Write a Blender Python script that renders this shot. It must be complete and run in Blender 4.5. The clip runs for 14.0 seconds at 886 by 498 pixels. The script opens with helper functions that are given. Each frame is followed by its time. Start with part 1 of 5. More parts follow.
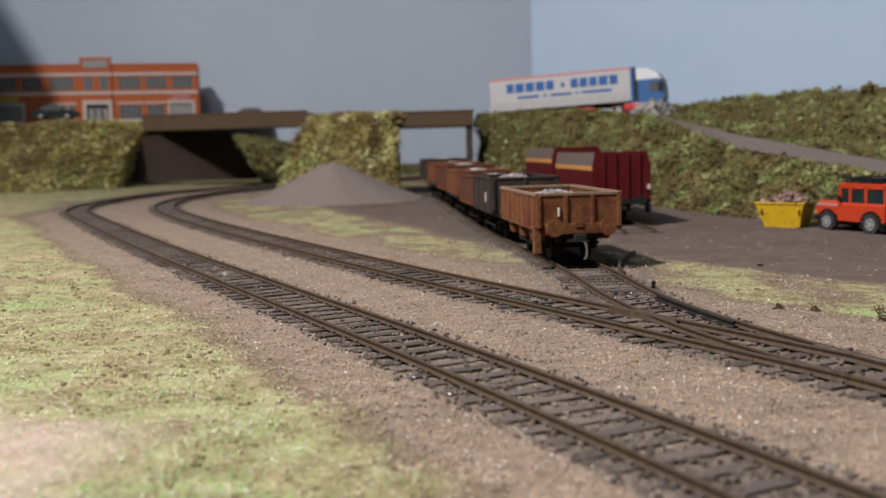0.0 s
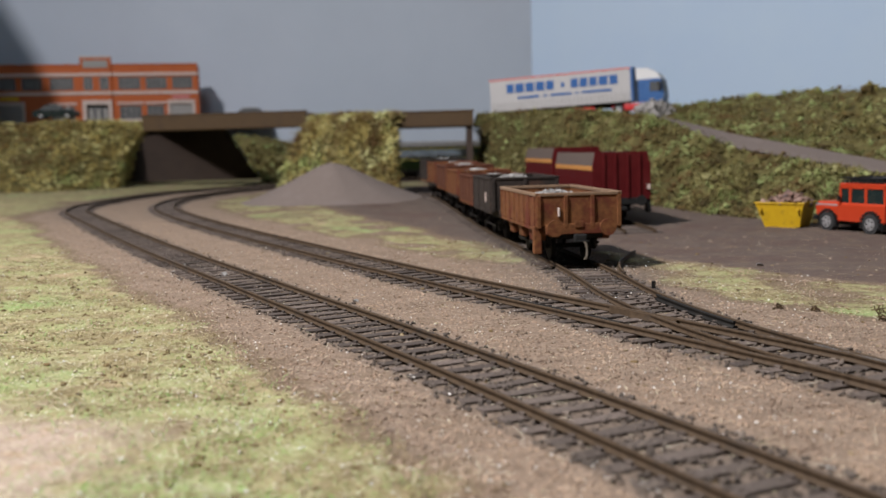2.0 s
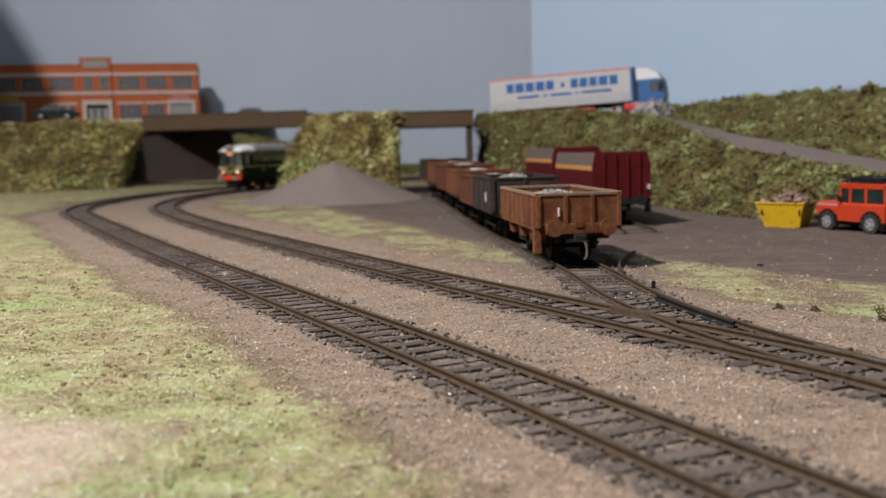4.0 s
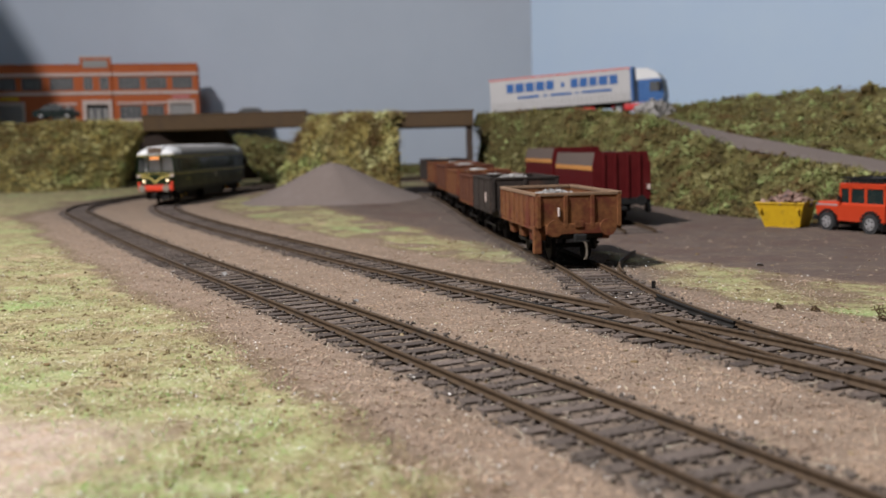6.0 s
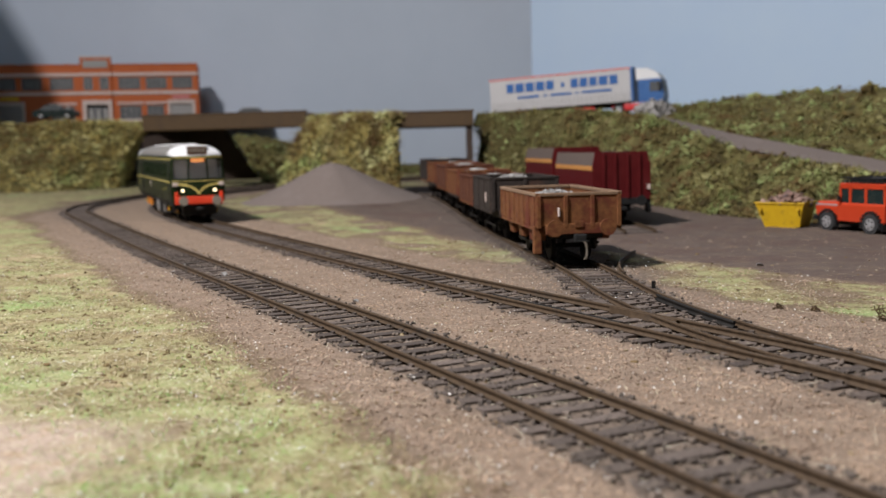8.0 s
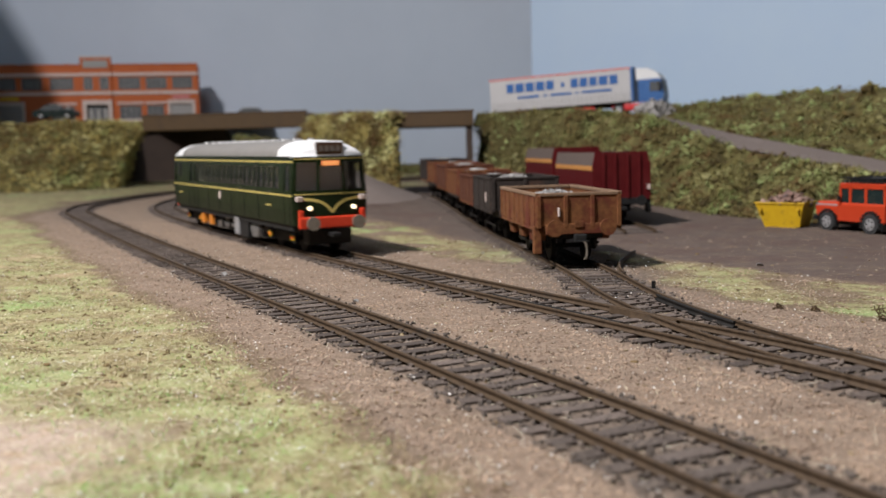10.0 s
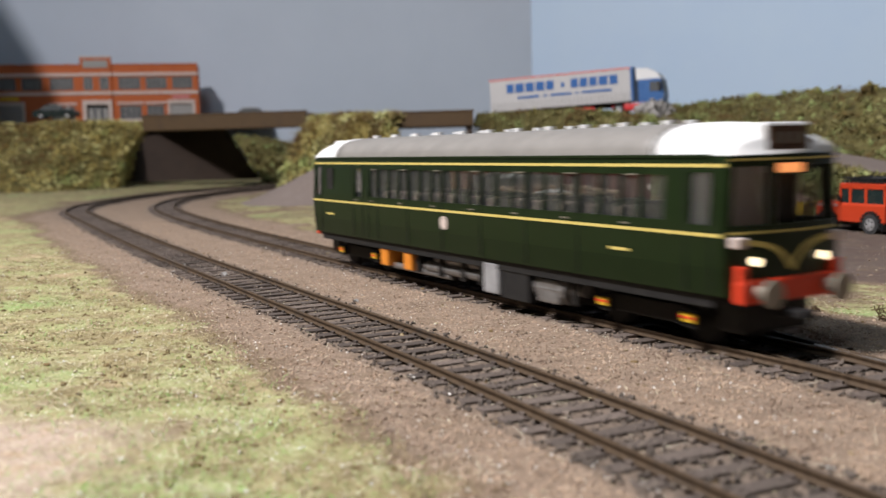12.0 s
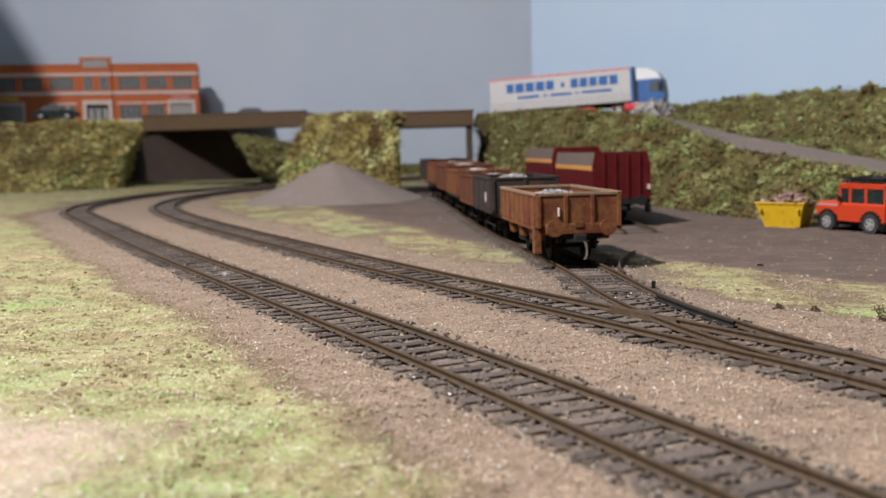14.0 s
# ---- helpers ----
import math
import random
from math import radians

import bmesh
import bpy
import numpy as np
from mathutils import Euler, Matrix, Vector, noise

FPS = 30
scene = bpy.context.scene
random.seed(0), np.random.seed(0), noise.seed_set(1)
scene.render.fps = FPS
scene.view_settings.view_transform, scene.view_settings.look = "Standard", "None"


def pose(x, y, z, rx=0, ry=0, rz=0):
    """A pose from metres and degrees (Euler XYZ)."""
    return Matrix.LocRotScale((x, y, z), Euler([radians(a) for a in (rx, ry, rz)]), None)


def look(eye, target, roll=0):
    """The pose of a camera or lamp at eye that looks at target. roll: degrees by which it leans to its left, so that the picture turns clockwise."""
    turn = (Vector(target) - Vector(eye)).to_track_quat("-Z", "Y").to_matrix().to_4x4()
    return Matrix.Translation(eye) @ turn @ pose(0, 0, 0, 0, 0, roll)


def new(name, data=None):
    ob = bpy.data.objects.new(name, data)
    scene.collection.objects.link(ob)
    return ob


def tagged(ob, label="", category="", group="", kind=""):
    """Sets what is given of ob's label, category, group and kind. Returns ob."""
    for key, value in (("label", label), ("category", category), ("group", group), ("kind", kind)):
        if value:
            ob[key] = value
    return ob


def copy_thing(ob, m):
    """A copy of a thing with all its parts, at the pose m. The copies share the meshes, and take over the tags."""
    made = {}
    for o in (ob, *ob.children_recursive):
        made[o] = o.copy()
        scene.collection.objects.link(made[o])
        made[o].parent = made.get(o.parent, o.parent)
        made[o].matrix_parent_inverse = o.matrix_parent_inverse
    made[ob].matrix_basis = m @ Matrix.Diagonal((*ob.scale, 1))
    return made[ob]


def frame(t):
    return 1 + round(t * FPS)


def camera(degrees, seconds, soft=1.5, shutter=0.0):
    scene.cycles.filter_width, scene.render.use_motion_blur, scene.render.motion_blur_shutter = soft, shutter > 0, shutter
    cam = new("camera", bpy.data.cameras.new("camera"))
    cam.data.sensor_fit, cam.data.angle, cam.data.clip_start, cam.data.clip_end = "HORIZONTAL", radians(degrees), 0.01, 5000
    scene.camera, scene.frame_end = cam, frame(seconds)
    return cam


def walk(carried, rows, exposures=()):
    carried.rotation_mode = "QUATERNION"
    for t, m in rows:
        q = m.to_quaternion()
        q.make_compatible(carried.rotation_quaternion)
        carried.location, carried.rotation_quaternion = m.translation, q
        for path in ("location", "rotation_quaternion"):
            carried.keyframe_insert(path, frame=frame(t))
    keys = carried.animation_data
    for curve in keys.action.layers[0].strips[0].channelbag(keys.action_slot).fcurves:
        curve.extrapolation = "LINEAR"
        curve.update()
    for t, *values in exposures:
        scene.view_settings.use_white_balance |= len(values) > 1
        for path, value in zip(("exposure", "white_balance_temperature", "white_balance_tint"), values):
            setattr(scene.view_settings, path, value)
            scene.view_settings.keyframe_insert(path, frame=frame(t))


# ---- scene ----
# ---- camera: low over the baseboard, standing still ----
cam = camera(48.54, 14.0, 1.5, 0.9)
EYE = (0.0, 0.0, 0.04828)
view = look(EYE, (0.0, math.cos(0.10176), 0.04828 - math.sin(0.10176)), -1.494)
walk(cam, [(0.0, view), (14.0, view)], [(0.0, -0.28), (8.2, -0.28), (11.0, -0.21), (12.5, -0.09), (14.0, 0.0)])
cam.data.dof.use_dof = True
cam.data.dof.focus_distance = 0.30
cam.data.dof.aperture_fstop = 23.0

# ---- light: a lamp to the upper left and a wide ceiling light ----
world = bpy.data.worlds.new("room_air")
world.use_nodes = True
world.node_tree.nodes["Background"].inputs[0].default_value = (0.80, 0.86, 1.0, 1)
world.node_tree.nodes["Background"].inputs[1].default_value = 0.006
scene.world = world


def lamp(name, eye, target, size, watts, colour):
    data = bpy.data.lights.new(name, "AREA")
    data.shape, data.size, data.energy, data.color = "DISK", size, watts, colour
    ob = new(name, data)
    ob.matrix_world = look(eye, target)
    return tagged(ob, "lamp over the layout", "lamp", kind="structure")


lamp("spot_lamp", (-0.60, 0.0, 1.02), (-0.12, 0.26, 0.0), 0.12, 34.5, (1.0, 0.955, 0.95))
lamp("ceiling_lamp", (-0.30, -0.30, 1.55), (0.0, 0.4, 0.0), 0.34, 7.4, (0.74, 0.88, 1.0))

# ---- materials ----
MM = 0.001


def mix_rgb(nt, fac, a, b):
    n = nt.nodes.new("ShaderNodeMix")
    n.data_type = "RGBA"
    for sock, val in ((n.inputs[0], fac), (n.inputs[6], a), (n.inputs[7], b)):
        if isinstance(val, bpy.types.NodeSocket):
            nt.links.new(val, sock)
        else:
            sock.default_value = (*val, 1) if isinstance(val, tuple) else val
    return n.outputs[2]


def noise_node(nt, scale, detail=4.0, rough=0.6, coord="Object", stretch=None):
    tc = nt.nodes.new("ShaderNodeTexCoord")
    src = tc.outputs[coord]
    if stretch:
        mp = nt.nodes.new("ShaderNodeMapping")
        mp.inputs["Scale"].default_value = stretch
        nt.links.new(src, mp.inputs[0])
        src = mp.outputs[0]
    n = nt.nodes.new("ShaderNodeTexNoise")
    n.inputs["Scale"].default_value, n.inputs["Detail"].default_value = scale, detail
    n.inputs["Roughness"].default_value = rough
    nt.links.new(src, n.inputs["Vector"])
    return n.outputs["Fac"]


def ramp(nt, fac, lo, hi):
    n = nt.nodes.new("ShaderNodeMapRange")
    n.inputs[1].default_value, n.inputs[2].default_value = lo, hi
    nt.links.new(fac, n.inputs[0])
    return n.outputs[0]


def mat(name, a, b, scale=300.0, rough=0.75, metal=0.0, spec=0.5, bump=0.15, depth=0.0003, wear=None, wear_at=(0.55, 0.7),
        wear_scale=60.0, random_by="", alpha_rough=0.1, stretch=None, coat=0.0):
    m = bpy.data.materials.new(name)
    m.use_nodes = True
    nt = m.node_tree
    p = nt.nodes["Principled BSDF"]
    fine = noise_node(nt, scale, 5.0, stretch=stretch)
    col = mix_rgb(nt, ramp(nt, fine, 0.32, 0.68), a, b)
    if wear:
        big = noise_node(nt, wear_scale, 4.0, 0.7)
        col = mix_rgb(nt, ramp(nt, big, *wear_at), col, wear)
    if random_by:
        if random_by == "object":
            r = nt.nodes.new("ShaderNodeObjectInfo").outputs["Random"]
        else:
            r = nt.nodes.new("ShaderNodeNewGeometry").outputs["Random Per Island"]
        hs = nt.nodes.new("ShaderNodeHueSaturation")
        nt.links.new(col, hs.inputs["Color"])
        mr = nt.nodes.new("ShaderNodeMapRange")
        mr.inputs[3].default_value, mr.inputs[4].default_value = 0.6, 1.35
        nt.links.new(r, mr.inputs[0])
        nt.links.new(mr.outputs[0], hs.inputs["Value"])
        col = hs.outputs[0]
    nt.links.new(col, p.inputs["Base Color"])
    rr = nt.nodes.new("ShaderNodeMapRange")
    rr.inputs[3].default_value, rr.inputs[4].default_value = max(0.05, rough - alpha_rough), min(1, rough + alpha_rough)
    nt.links.new(fine, rr.inputs[0])
    nt.links.new(rr.outputs[0], p.inputs["Roughness"])
    p.inputs["Metallic"].default_value = metal
    p.inputs["Coat Weight"].default_value = coat
    p.inputs["Specular IOR Level"].default_value = spec
    if bump:
        bn = nt.nodes.new("ShaderNodeBump")
        bn.inputs["Strength"].default_value, bn.inputs["Distance"].default_value = bump, depth
        nt.links.new(fine, bn.inputs["Height"])
        nt.links.new(bn.outputs[0], p.inputs["Normal"])
    return m


def island_mat(name, stops, rough=0.9, scale=500.0, patch=None, broad=1.0):
    """Colours picked piece by piece along a ramp."""
    m = bpy.data.materials.new(name)
    m.use_nodes = True
    nt = m.node_tree
    p = nt.nodes["Principled BSDF"]
    cr = nt.nodes.new("ShaderNodeValToRGB")
    while len(cr.color_ramp.elements) < len(stops):
        cr.color_ramp.elements.new(0.5)
    for e, (pos, c) in zip(cr.color_ramp.elements, stops):
        e.position, e.color = pos, (*c, 1)
    r = nt.nodes.new("ShaderNodeNewGeometry").outputs["Random Per Island"]
    big = noise_node(nt, 62.0 * broad, 4.0, 0.65)
    ad = nt.nodes.new("ShaderNodeMath")
    ad.operation = "MULTIPLY_ADD"
    nt.links.new(ramp(nt, big, 0.38, 0.64), ad.inputs[0])
    ad.inputs[1].default_value = 0.62
    sc = nt.nodes.new("ShaderNodeMath")
    sc.operation = "MULTIPLY"
    nt.links.new(r, sc.inputs[0])
    sc.inputs[1].default_value = 0.38
    nt.links.new(sc.outputs[0], ad.inputs[2])
    nt.links.new(ad.outputs[0], cr.inputs[0])
    col = cr.outputs[0]
    if patch:
        wide = noise_node(nt, 34.0 * broad, 3.0, stretch=(1.0, 1.0, 1.3))
        col = mix_rgb(nt, ramp(nt, wide, 0.54, 0.66), col, patch)
        dry = noise_node(nt, 42.0 * broad, 3.0, stretch=(1.0, 1.0, 0.8))
        col = mix_rgb(nt, ramp(nt, dry, 0.52, 0.62), col, (0.13, 0.075, 0.024))
        straw = noise_node(nt, 75.0 * broad, 4.0)
        col = mix_rgb(nt, ramp(nt, straw, 0.54, 0.66), col, tuple(min(0.7, 1.9 * c + 0.06) for c in patch))
    nt.links.new(col, p.inputs["Base Color"])
    p.inputs["Roughness"].default_value = rough
    fine = noise_node(nt, scale, 3.0)
    bn = nt.nodes.new("ShaderNodeBump")
    bn.inputs["Strength"].default_value, bn.inputs["Distance"].default_value = 0.3, 0.0006
    nt.links.new(fine, bn.inputs["Height"])
    nt.links.new(bn.outputs[0], p.inputs["Normal"])
    return m


def glow(name, colour, strength):
    m = bpy.data.materials.new(name)
    m.use_nodes = True
    p = m.node_tree.nodes["Principled BSDF"]
    p.inputs["Base Color"].default_value = (*colour, 1)
    p.inputs["Emission Color"].default_value = (*colour, 1)
    p.inputs["Emission Strength"].default_value = strength
    return m


def glass(name, tint, rough=0.08):
    m = bpy.data.materials.new(name)
    m.use_nodes = True
    p = m.node_tree.nodes["Principled BSDF"]
    p.inputs["Base Color"].default_value = (*tint, 1)
    p.inputs["Roughness"].default_value = rough
    p.inputs["Transmission Weight"].default_value = 0.98
    p.inputs["IOR"].default_value = 1.2
    return m


def ground_mat():
    """Scatter-covered board: tan ballast, dull purple-grey yard and turf, by a painted mask."""
    m = bpy.data.materials.new("scatter_ground")
    m.use_nodes = True
    nt = m.node_tree
    p = nt.nodes["Principled BSDF"]
    at = nt.nodes.new("ShaderNodeVertexColor")
    at.layer_name = "cover"
    sp = nt.nodes.new("ShaderNodeSeparateColor")
    nt.links.new(at.outputs[0], sp.inputs[0])
    fine = noise_node(nt, 900.0, 4.0, 0.7)
    mid = noise_node(nt, 120.0, 4.0, 0.65)
    big = noise_node(nt, 22.0, 3.0)
    bal = mix_rgb(nt, ramp(nt, fine, 0.3, 0.72), (0.112, 0.077, 0.055), (0.355, 0.262, 0.190))
    bal = mix_rgb(nt, ramp(nt, mid, 0.5, 0.8), bal, (0.185, 0.13, 0.092))
    speck = noise_node(nt, 420.0, 3.0)
    yard = mix_rgb(nt, ramp(nt, mid, 0.3, 0.7), (0.084, 0.058, 0.047), (0.128, 0.092, 0.074))
    yard = mix_rgb(nt, ramp(nt, speck, 0.58, 0.75), yard, (0.165, 0.125, 0.108))
    yard = mix_rgb(nt, ramp(nt, big, 0.45, 0.7), yard, (0.092, 0.054, 0.044))
    turf = mix_rgb(nt, ramp(nt, mid, 0.32, 0.68), (0.12, 0.095, 0.036), (0.34, 0.275, 0.14))
    patch = noise_node(nt, 60.0, 5.0, 0.7)
    turf = mix_rgb(nt, ramp(nt, patch, 0.46, 0.62), turf, (0.29, 0.31, 0.13))
    turf = mix_rgb(nt, ramp(nt, big, 0.40, 0.30), turf, (0.48, 0.35, 0.22))
    wide = noise_node(nt, 11.0, 3.0)
    turf = mix_rgb(nt, ramp(nt, wide, 0.58, 0.76), turf, (0.225, 0.37, 0.115))
    turf = mix_rgb(nt, ramp(nt, fine, 0.48, 0.8), turf, (0.50, 0.42, 0.27))
    tuft = noise_node(nt, 75.0, 5.0, 0.7)
    turf = mix_rgb(nt, ramp(nt, tuft, 0.56, 0.72), turf, (0.15, 0.105, 0.045))
    jag = nt.nodes.new("ShaderNodeMath")
    jag.operation = "ADD"
    nt.links.new(sp.outputs[0], jag.inputs[0])
    sh = nt.nodes.new("ShaderNodeMath")
    sh.operation = "MULTIPLY_ADD"
    nt.links.new(mid, sh.inputs[0])
    sh.inputs[1].default_value, sh.inputs[2].default_value = 0.9, -0.45
    nt.links.new(sh.outputs[0], jag.inputs[1])
    col = mix_rgb(nt, sp.outputs[1], bal, yard)
    sand = mix_rgb(nt, ramp(nt, fine, 0.3, 0.7), (0.32, 0.24, 0.185), (0.54, 0.43, 0.345))
    sand = mix_rgb(nt, ramp(nt, mid, 0.5, 0.7), sand, (0.40, 0.28, 0.17))
    frayed = nt.nodes.new("ShaderNodeMath")
    frayed.operation = "MULTIPLY_ADD"
    nt.links.new(tuft, frayed.inputs[0])
    frayed.inputs[1].default_value = 1.5
    nt.links.new(at.outputs[1], frayed.inputs[2])
    earth = mix_rgb(nt, ramp(nt, fine, 0.35, 0.7), (0.10, 0.068, 0.040), (0.24, 0.17, 0.105))
    col = mix_rgb(nt, ramp(nt, jag.outputs[0], 0.02, 0.34), col, earth)
    col = mix_rgb(nt, ramp(nt, jag.outputs[0], 0.36, 0.74), col, turf)
    col = mix_rgb(nt, ramp(nt, frayed.outputs[0], 0.95, 1.75), col, sand)
    dark = mix_rgb(nt, ramp(nt, fine, 0.35, 0.7), (0.05, 0.04, 0.035), (0.15, 0.12, 0.10))
    col = mix_rgb(nt, sp.outputs[2], col, dark)
    nt.links.new(col, p.inputs["Base Color"])
    p.inputs["Roughness"].default_value = 0.95
    bn = nt.nodes.new("ShaderNodeBump")
    bn.inputs["Strength"].default_value, bn.inputs["Distance"].default_value = 0.9, 0.0009
    nt.links.new(fine, bn.inputs["Height"])
    nt.links.new(bn.outputs[0], p.inputs["Normal"])
    return m


M_GROUND = ground_mat()
M_GRAIN = island_mat("ballast_grain", [(0.0, (0.10, 0.065, 0.048)), (0.4, (0.30, 0.215, 0.155)), (0.75, (0.39, 0.285, 0.205)), (1.0, (0.50, 0.40, 0.31))])
M_STONE = island_mat("dark_stone", [(0.0, (0.045, 0.036, 0.030)), (0.6, (0.115, 0.09, 0.073)), (1.0, (0.26, 0.21, 0.17))])
M_BLADE = island_mat("grass_fibre", [(0.0, (0.168, 0.126, 0.050)), (0.35, (0.353, 0.294, 0.134)), (0.7, (0.521, 0.445, 0.260)), (1.0, (0.672, 0.605, 0.454))])
M_STRAW = island_mat("straw_fibre", [(0.0, (0.50, 0.43, 0.24)), (0.4, (0.70, 0.64, 0.44)), (1.0, (0.88, 0.85, 0.72))])
M_LUSH = island_mat("green_fibre", [(0.0, (0.15, 0.24, 0.06)), (0.5, (0.27, 0.46, 0.13)), (1.0, (0.50, 0.64, 0.29))])
M_BUSH = island_mat("bank_foliage", [(0.0, (0.028, 0.016, 0.005)), (0.2, (0.066, 0.043, 0.010)), (0.42, (0.125, 0.100, 0.027)), (0.68, (0.218, 0.195, 0.066)), (1.0, (0.374, 0.351, 0.172))], patch=(0.16, 0.20, 0.06), broad=0.8)
M_PALE = island_mat("pale_bank_foliage", [(0.0, (0.093, 0.053, 0.015)), (0.22, (0.223, 0.150, 0.042)), (0.45, (0.371, 0.295, 0.091)), (0.7, (0.520, 0.458, 0.182)), (1.0, (0.650, 0.590, 0.304))], patch=(0.34, 0.42, 0.15), broad=0.5)
M_CRUMB = island_mat("turf_crumb", [(0.0, (0.07, 0.042, 0.015)), (0.6, (0.16, 0.105, 0.042)), (1.0, (0.50, 0.43, 0.30))])
M_GRIT = island_mat("white_grit", [(0.0, (0.60, 0.56, 0.50)), (1.0, (0.90, 0.88, 0.85))], rough=0.35)
M_LICHEN = island_mat("grey_lichen", [(0.0, (0.18, 0.17, 0.16)), (1.0, (0.42, 0.40, 0.38))])
M_SLEEPER = mat("sleeper_plastic", (0.066, 0.052, 0.045), (0.128, 0.102, 0.088), 900, 0.8, bump=0.4, random_by="object", spec=0.25)
M_RAIL = mat("rusty_rail", (0.046, 0.030, 0.018), (0.082, 0.054, 0.032), 700, 0.65, 0.0, wear=(0.0396, 0.0302, 0.0230), spec=0.25)
M_RAILTOP = mat("worn_rail", (0.15, 0.13, 0.11), (0.30, 0.28, 0.26), 500, 0.35, 0.8, bump=0.05)
M_WALL = mat("sky_board_grey", (0.4770, 0.5406, 0.6360), (0.5088, 0.5671, 0.6625), 8, 0.85, bump=0.03, wear=(0.4558, 0.5088, 0.5989), wear_scale=3.0, wear_at=(0.4, 0.9))
M_SKY = mat("sky_board_blue", (0.5720, 0.7260, 0.9500), (0.6050, 0.7590, 0.9500), 8, 0.85, bump=0.03, wear=(0.6380, 0.7700, 0.9500), wear_scale=2.5, wear_at=(0.4, 0.9))
M_ROOM = mat("room_paint", (0.30, 0.29, 0.28), (0.34, 0.33, 0.32), 6, 0.9, bump=0.02)
M_WOOD = mat("stained_batten", (0.0510, 0.0281, 0.0102), (0.0978, 0.0561, 0.0221), 120, 0.75, stretch=(1, 8, 8), wear=(0.0510, 0.0298, 0.0170), wear_scale=25.0)
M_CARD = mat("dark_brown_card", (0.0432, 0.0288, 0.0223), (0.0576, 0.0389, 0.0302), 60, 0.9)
M_BRICK = mat("orange_brick_card", (0.3960, 0.0945, 0.0270), (0.4680, 0.1215, 0.0378), 600, 0.85, wear=(0.3600, 0.0810, 0.0252), wear_scale=30.0)
M_CREAM = mat("cream_stone_card", (0.5104, 0.4136, 0.3696), (0.5808, 0.4840, 0.4400), 400, 0.85)
M_DARKPANE = mat("printed_dark_pane", (0.045, 0.05, 0.055), (0.075, 0.08, 0.085), 300, 0.5)
M_SHUTTER = mat("grey_shutter", (0.26, 0.25, 0.24), (0.31, 0.30, 0.29), 300, 0.7)
M_GREEN = mat("dark_green_paint", (0.0062, 0.0140, 0.0034), (0.0080, 0.0172, 0.0044), 200, 0.38, spec=0.25, bump=0.02)
M_YELLOW = mat("cream_yellow_line", (0.5412, 0.4264, 0.1148), (0.5904, 0.4756, 0.1476), 400, 0.5, bump=0)
M_ROOFGREY = mat("grey_roof_paint", (0.172, 0.163, 0.153), (0.205, 0.195, 0.183), 160, 0.6, bump=0.03, wear=(0.1895, 0.1790, 0.1685))
M_WHITE = mat("white_paint", (0.6512, 0.6512, 0.6600), (0.7040, 0.7040, 0.7040), 300, 0.5, bump=0.02)
M_RED = mat("buffer_beam_red", (0.62, 0.040, 0.012), (0.70, 0.06, 0.02), 300, 0.5)
M_BLACK = mat("matt_black", (0.010, 0.010, 0.011), (0.022, 0.021, 0.020), 400, 0.6, spec=0.25)
M_CHASSIS = mat("dirty_underframe", (0.0078, 0.0072, 0.0065), (0.0195, 0.0169, 0.0149), 500, 0.75, spec=0.25)
M_TANK = mat("silver_grey_paint", (0.2550, 0.2550, 0.2635), (0.3570, 0.3570, 0.3655), 400, 0.45, 0.2)
M_PIPE = mat("dull_aluminium", (0.1500, 0.1425, 0.1387), (0.2550, 0.2475, 0.2400), 400, 0.4, 0.5)
M_ORANGE = mat("orange_box_paint", (0.5950, 0.1870, 0.0170), (0.6630, 0.2380, 0.0255), 400, 0.5)
M_AXLE = mat("yellow_axlebox_paint", (0.60, 0.36, 0.015), (0.66, 0.42, 0.025), 400, 0.5)
M_BUFFER = mat("worn_steel", (0.22, 0.19, 0.15), (0.34, 0.30, 0.25), 500, 0.5, 0.4)
M_GLASS = glass("clear_side_glazing", (0.72, 0.74, 0.74), 0.02)
M_CABGLASS = glass("clear_cab_glazing", (0.86, 0.88, 0.89), 0.03)
M_DIM = mat("brown_moquette", (0.05, 0.032, 0.026), (0.09, 0.058, 0.045), 600, 0.85)
M_INSIDE = mat("drab_interior", (0.13, 0.11, 0.09), (0.18, 0.155, 0.13), 300, 0.8)
M_RUST = mat("rusty_brown_steel", (0.098, 0.036, 0.014), (0.20, 0.082, 0.030), 350, 0.85, wear=(0.115, 0.028, 0.016), wear_scale=70.0, wear_at=(0.48, 0.62), spec=0.25)
M_RUST2 = mat("dark_red_rust", (0.0720, 0.0230, 0.0137), (0.1188, 0.0446, 0.0230), 350, 0.85, wear=(0.1440, 0.0576, 0.0259), wear_scale=55.0, spec=0.25)
M_GREYW = mat("weathered_grey_steel", (0.0208, 0.0167, 0.0149), (0.0446, 0.0333, 0.0286), 350, 0.85, wear=(0.0952, 0.0446, 0.0268), wear_scale=55.0, wear_at=(0.6, 0.75), spec=0.25)
M_MAROON = mat("maroon_paint", (0.0680, 0.0032, 0.0048), (0.0920, 0.0064, 0.0072), 200, 0.55, bump=0.03, wear=(0.0880, 0.0096, 0.0096), wear_scale=40.0, spec=0.25)
M_DUSTY = mat("dusty_brown_panel", (0.0920, 0.0680, 0.0576), (0.1200, 0.0880, 0.0736), 300, 0.85)
M_GOLD = mat("gold_band_paint", (0.46, 0.20, 0.05), (0.55, 0.26, 0.07), 300, 0.6)
M_LOAD = island_mat("pale_ballast_load", [(0.0, (0.14, 0.135, 0.13)), (0.6, (0.30, 0.29, 0.28)), (1.0, (0.55, 0.53, 0.51))])
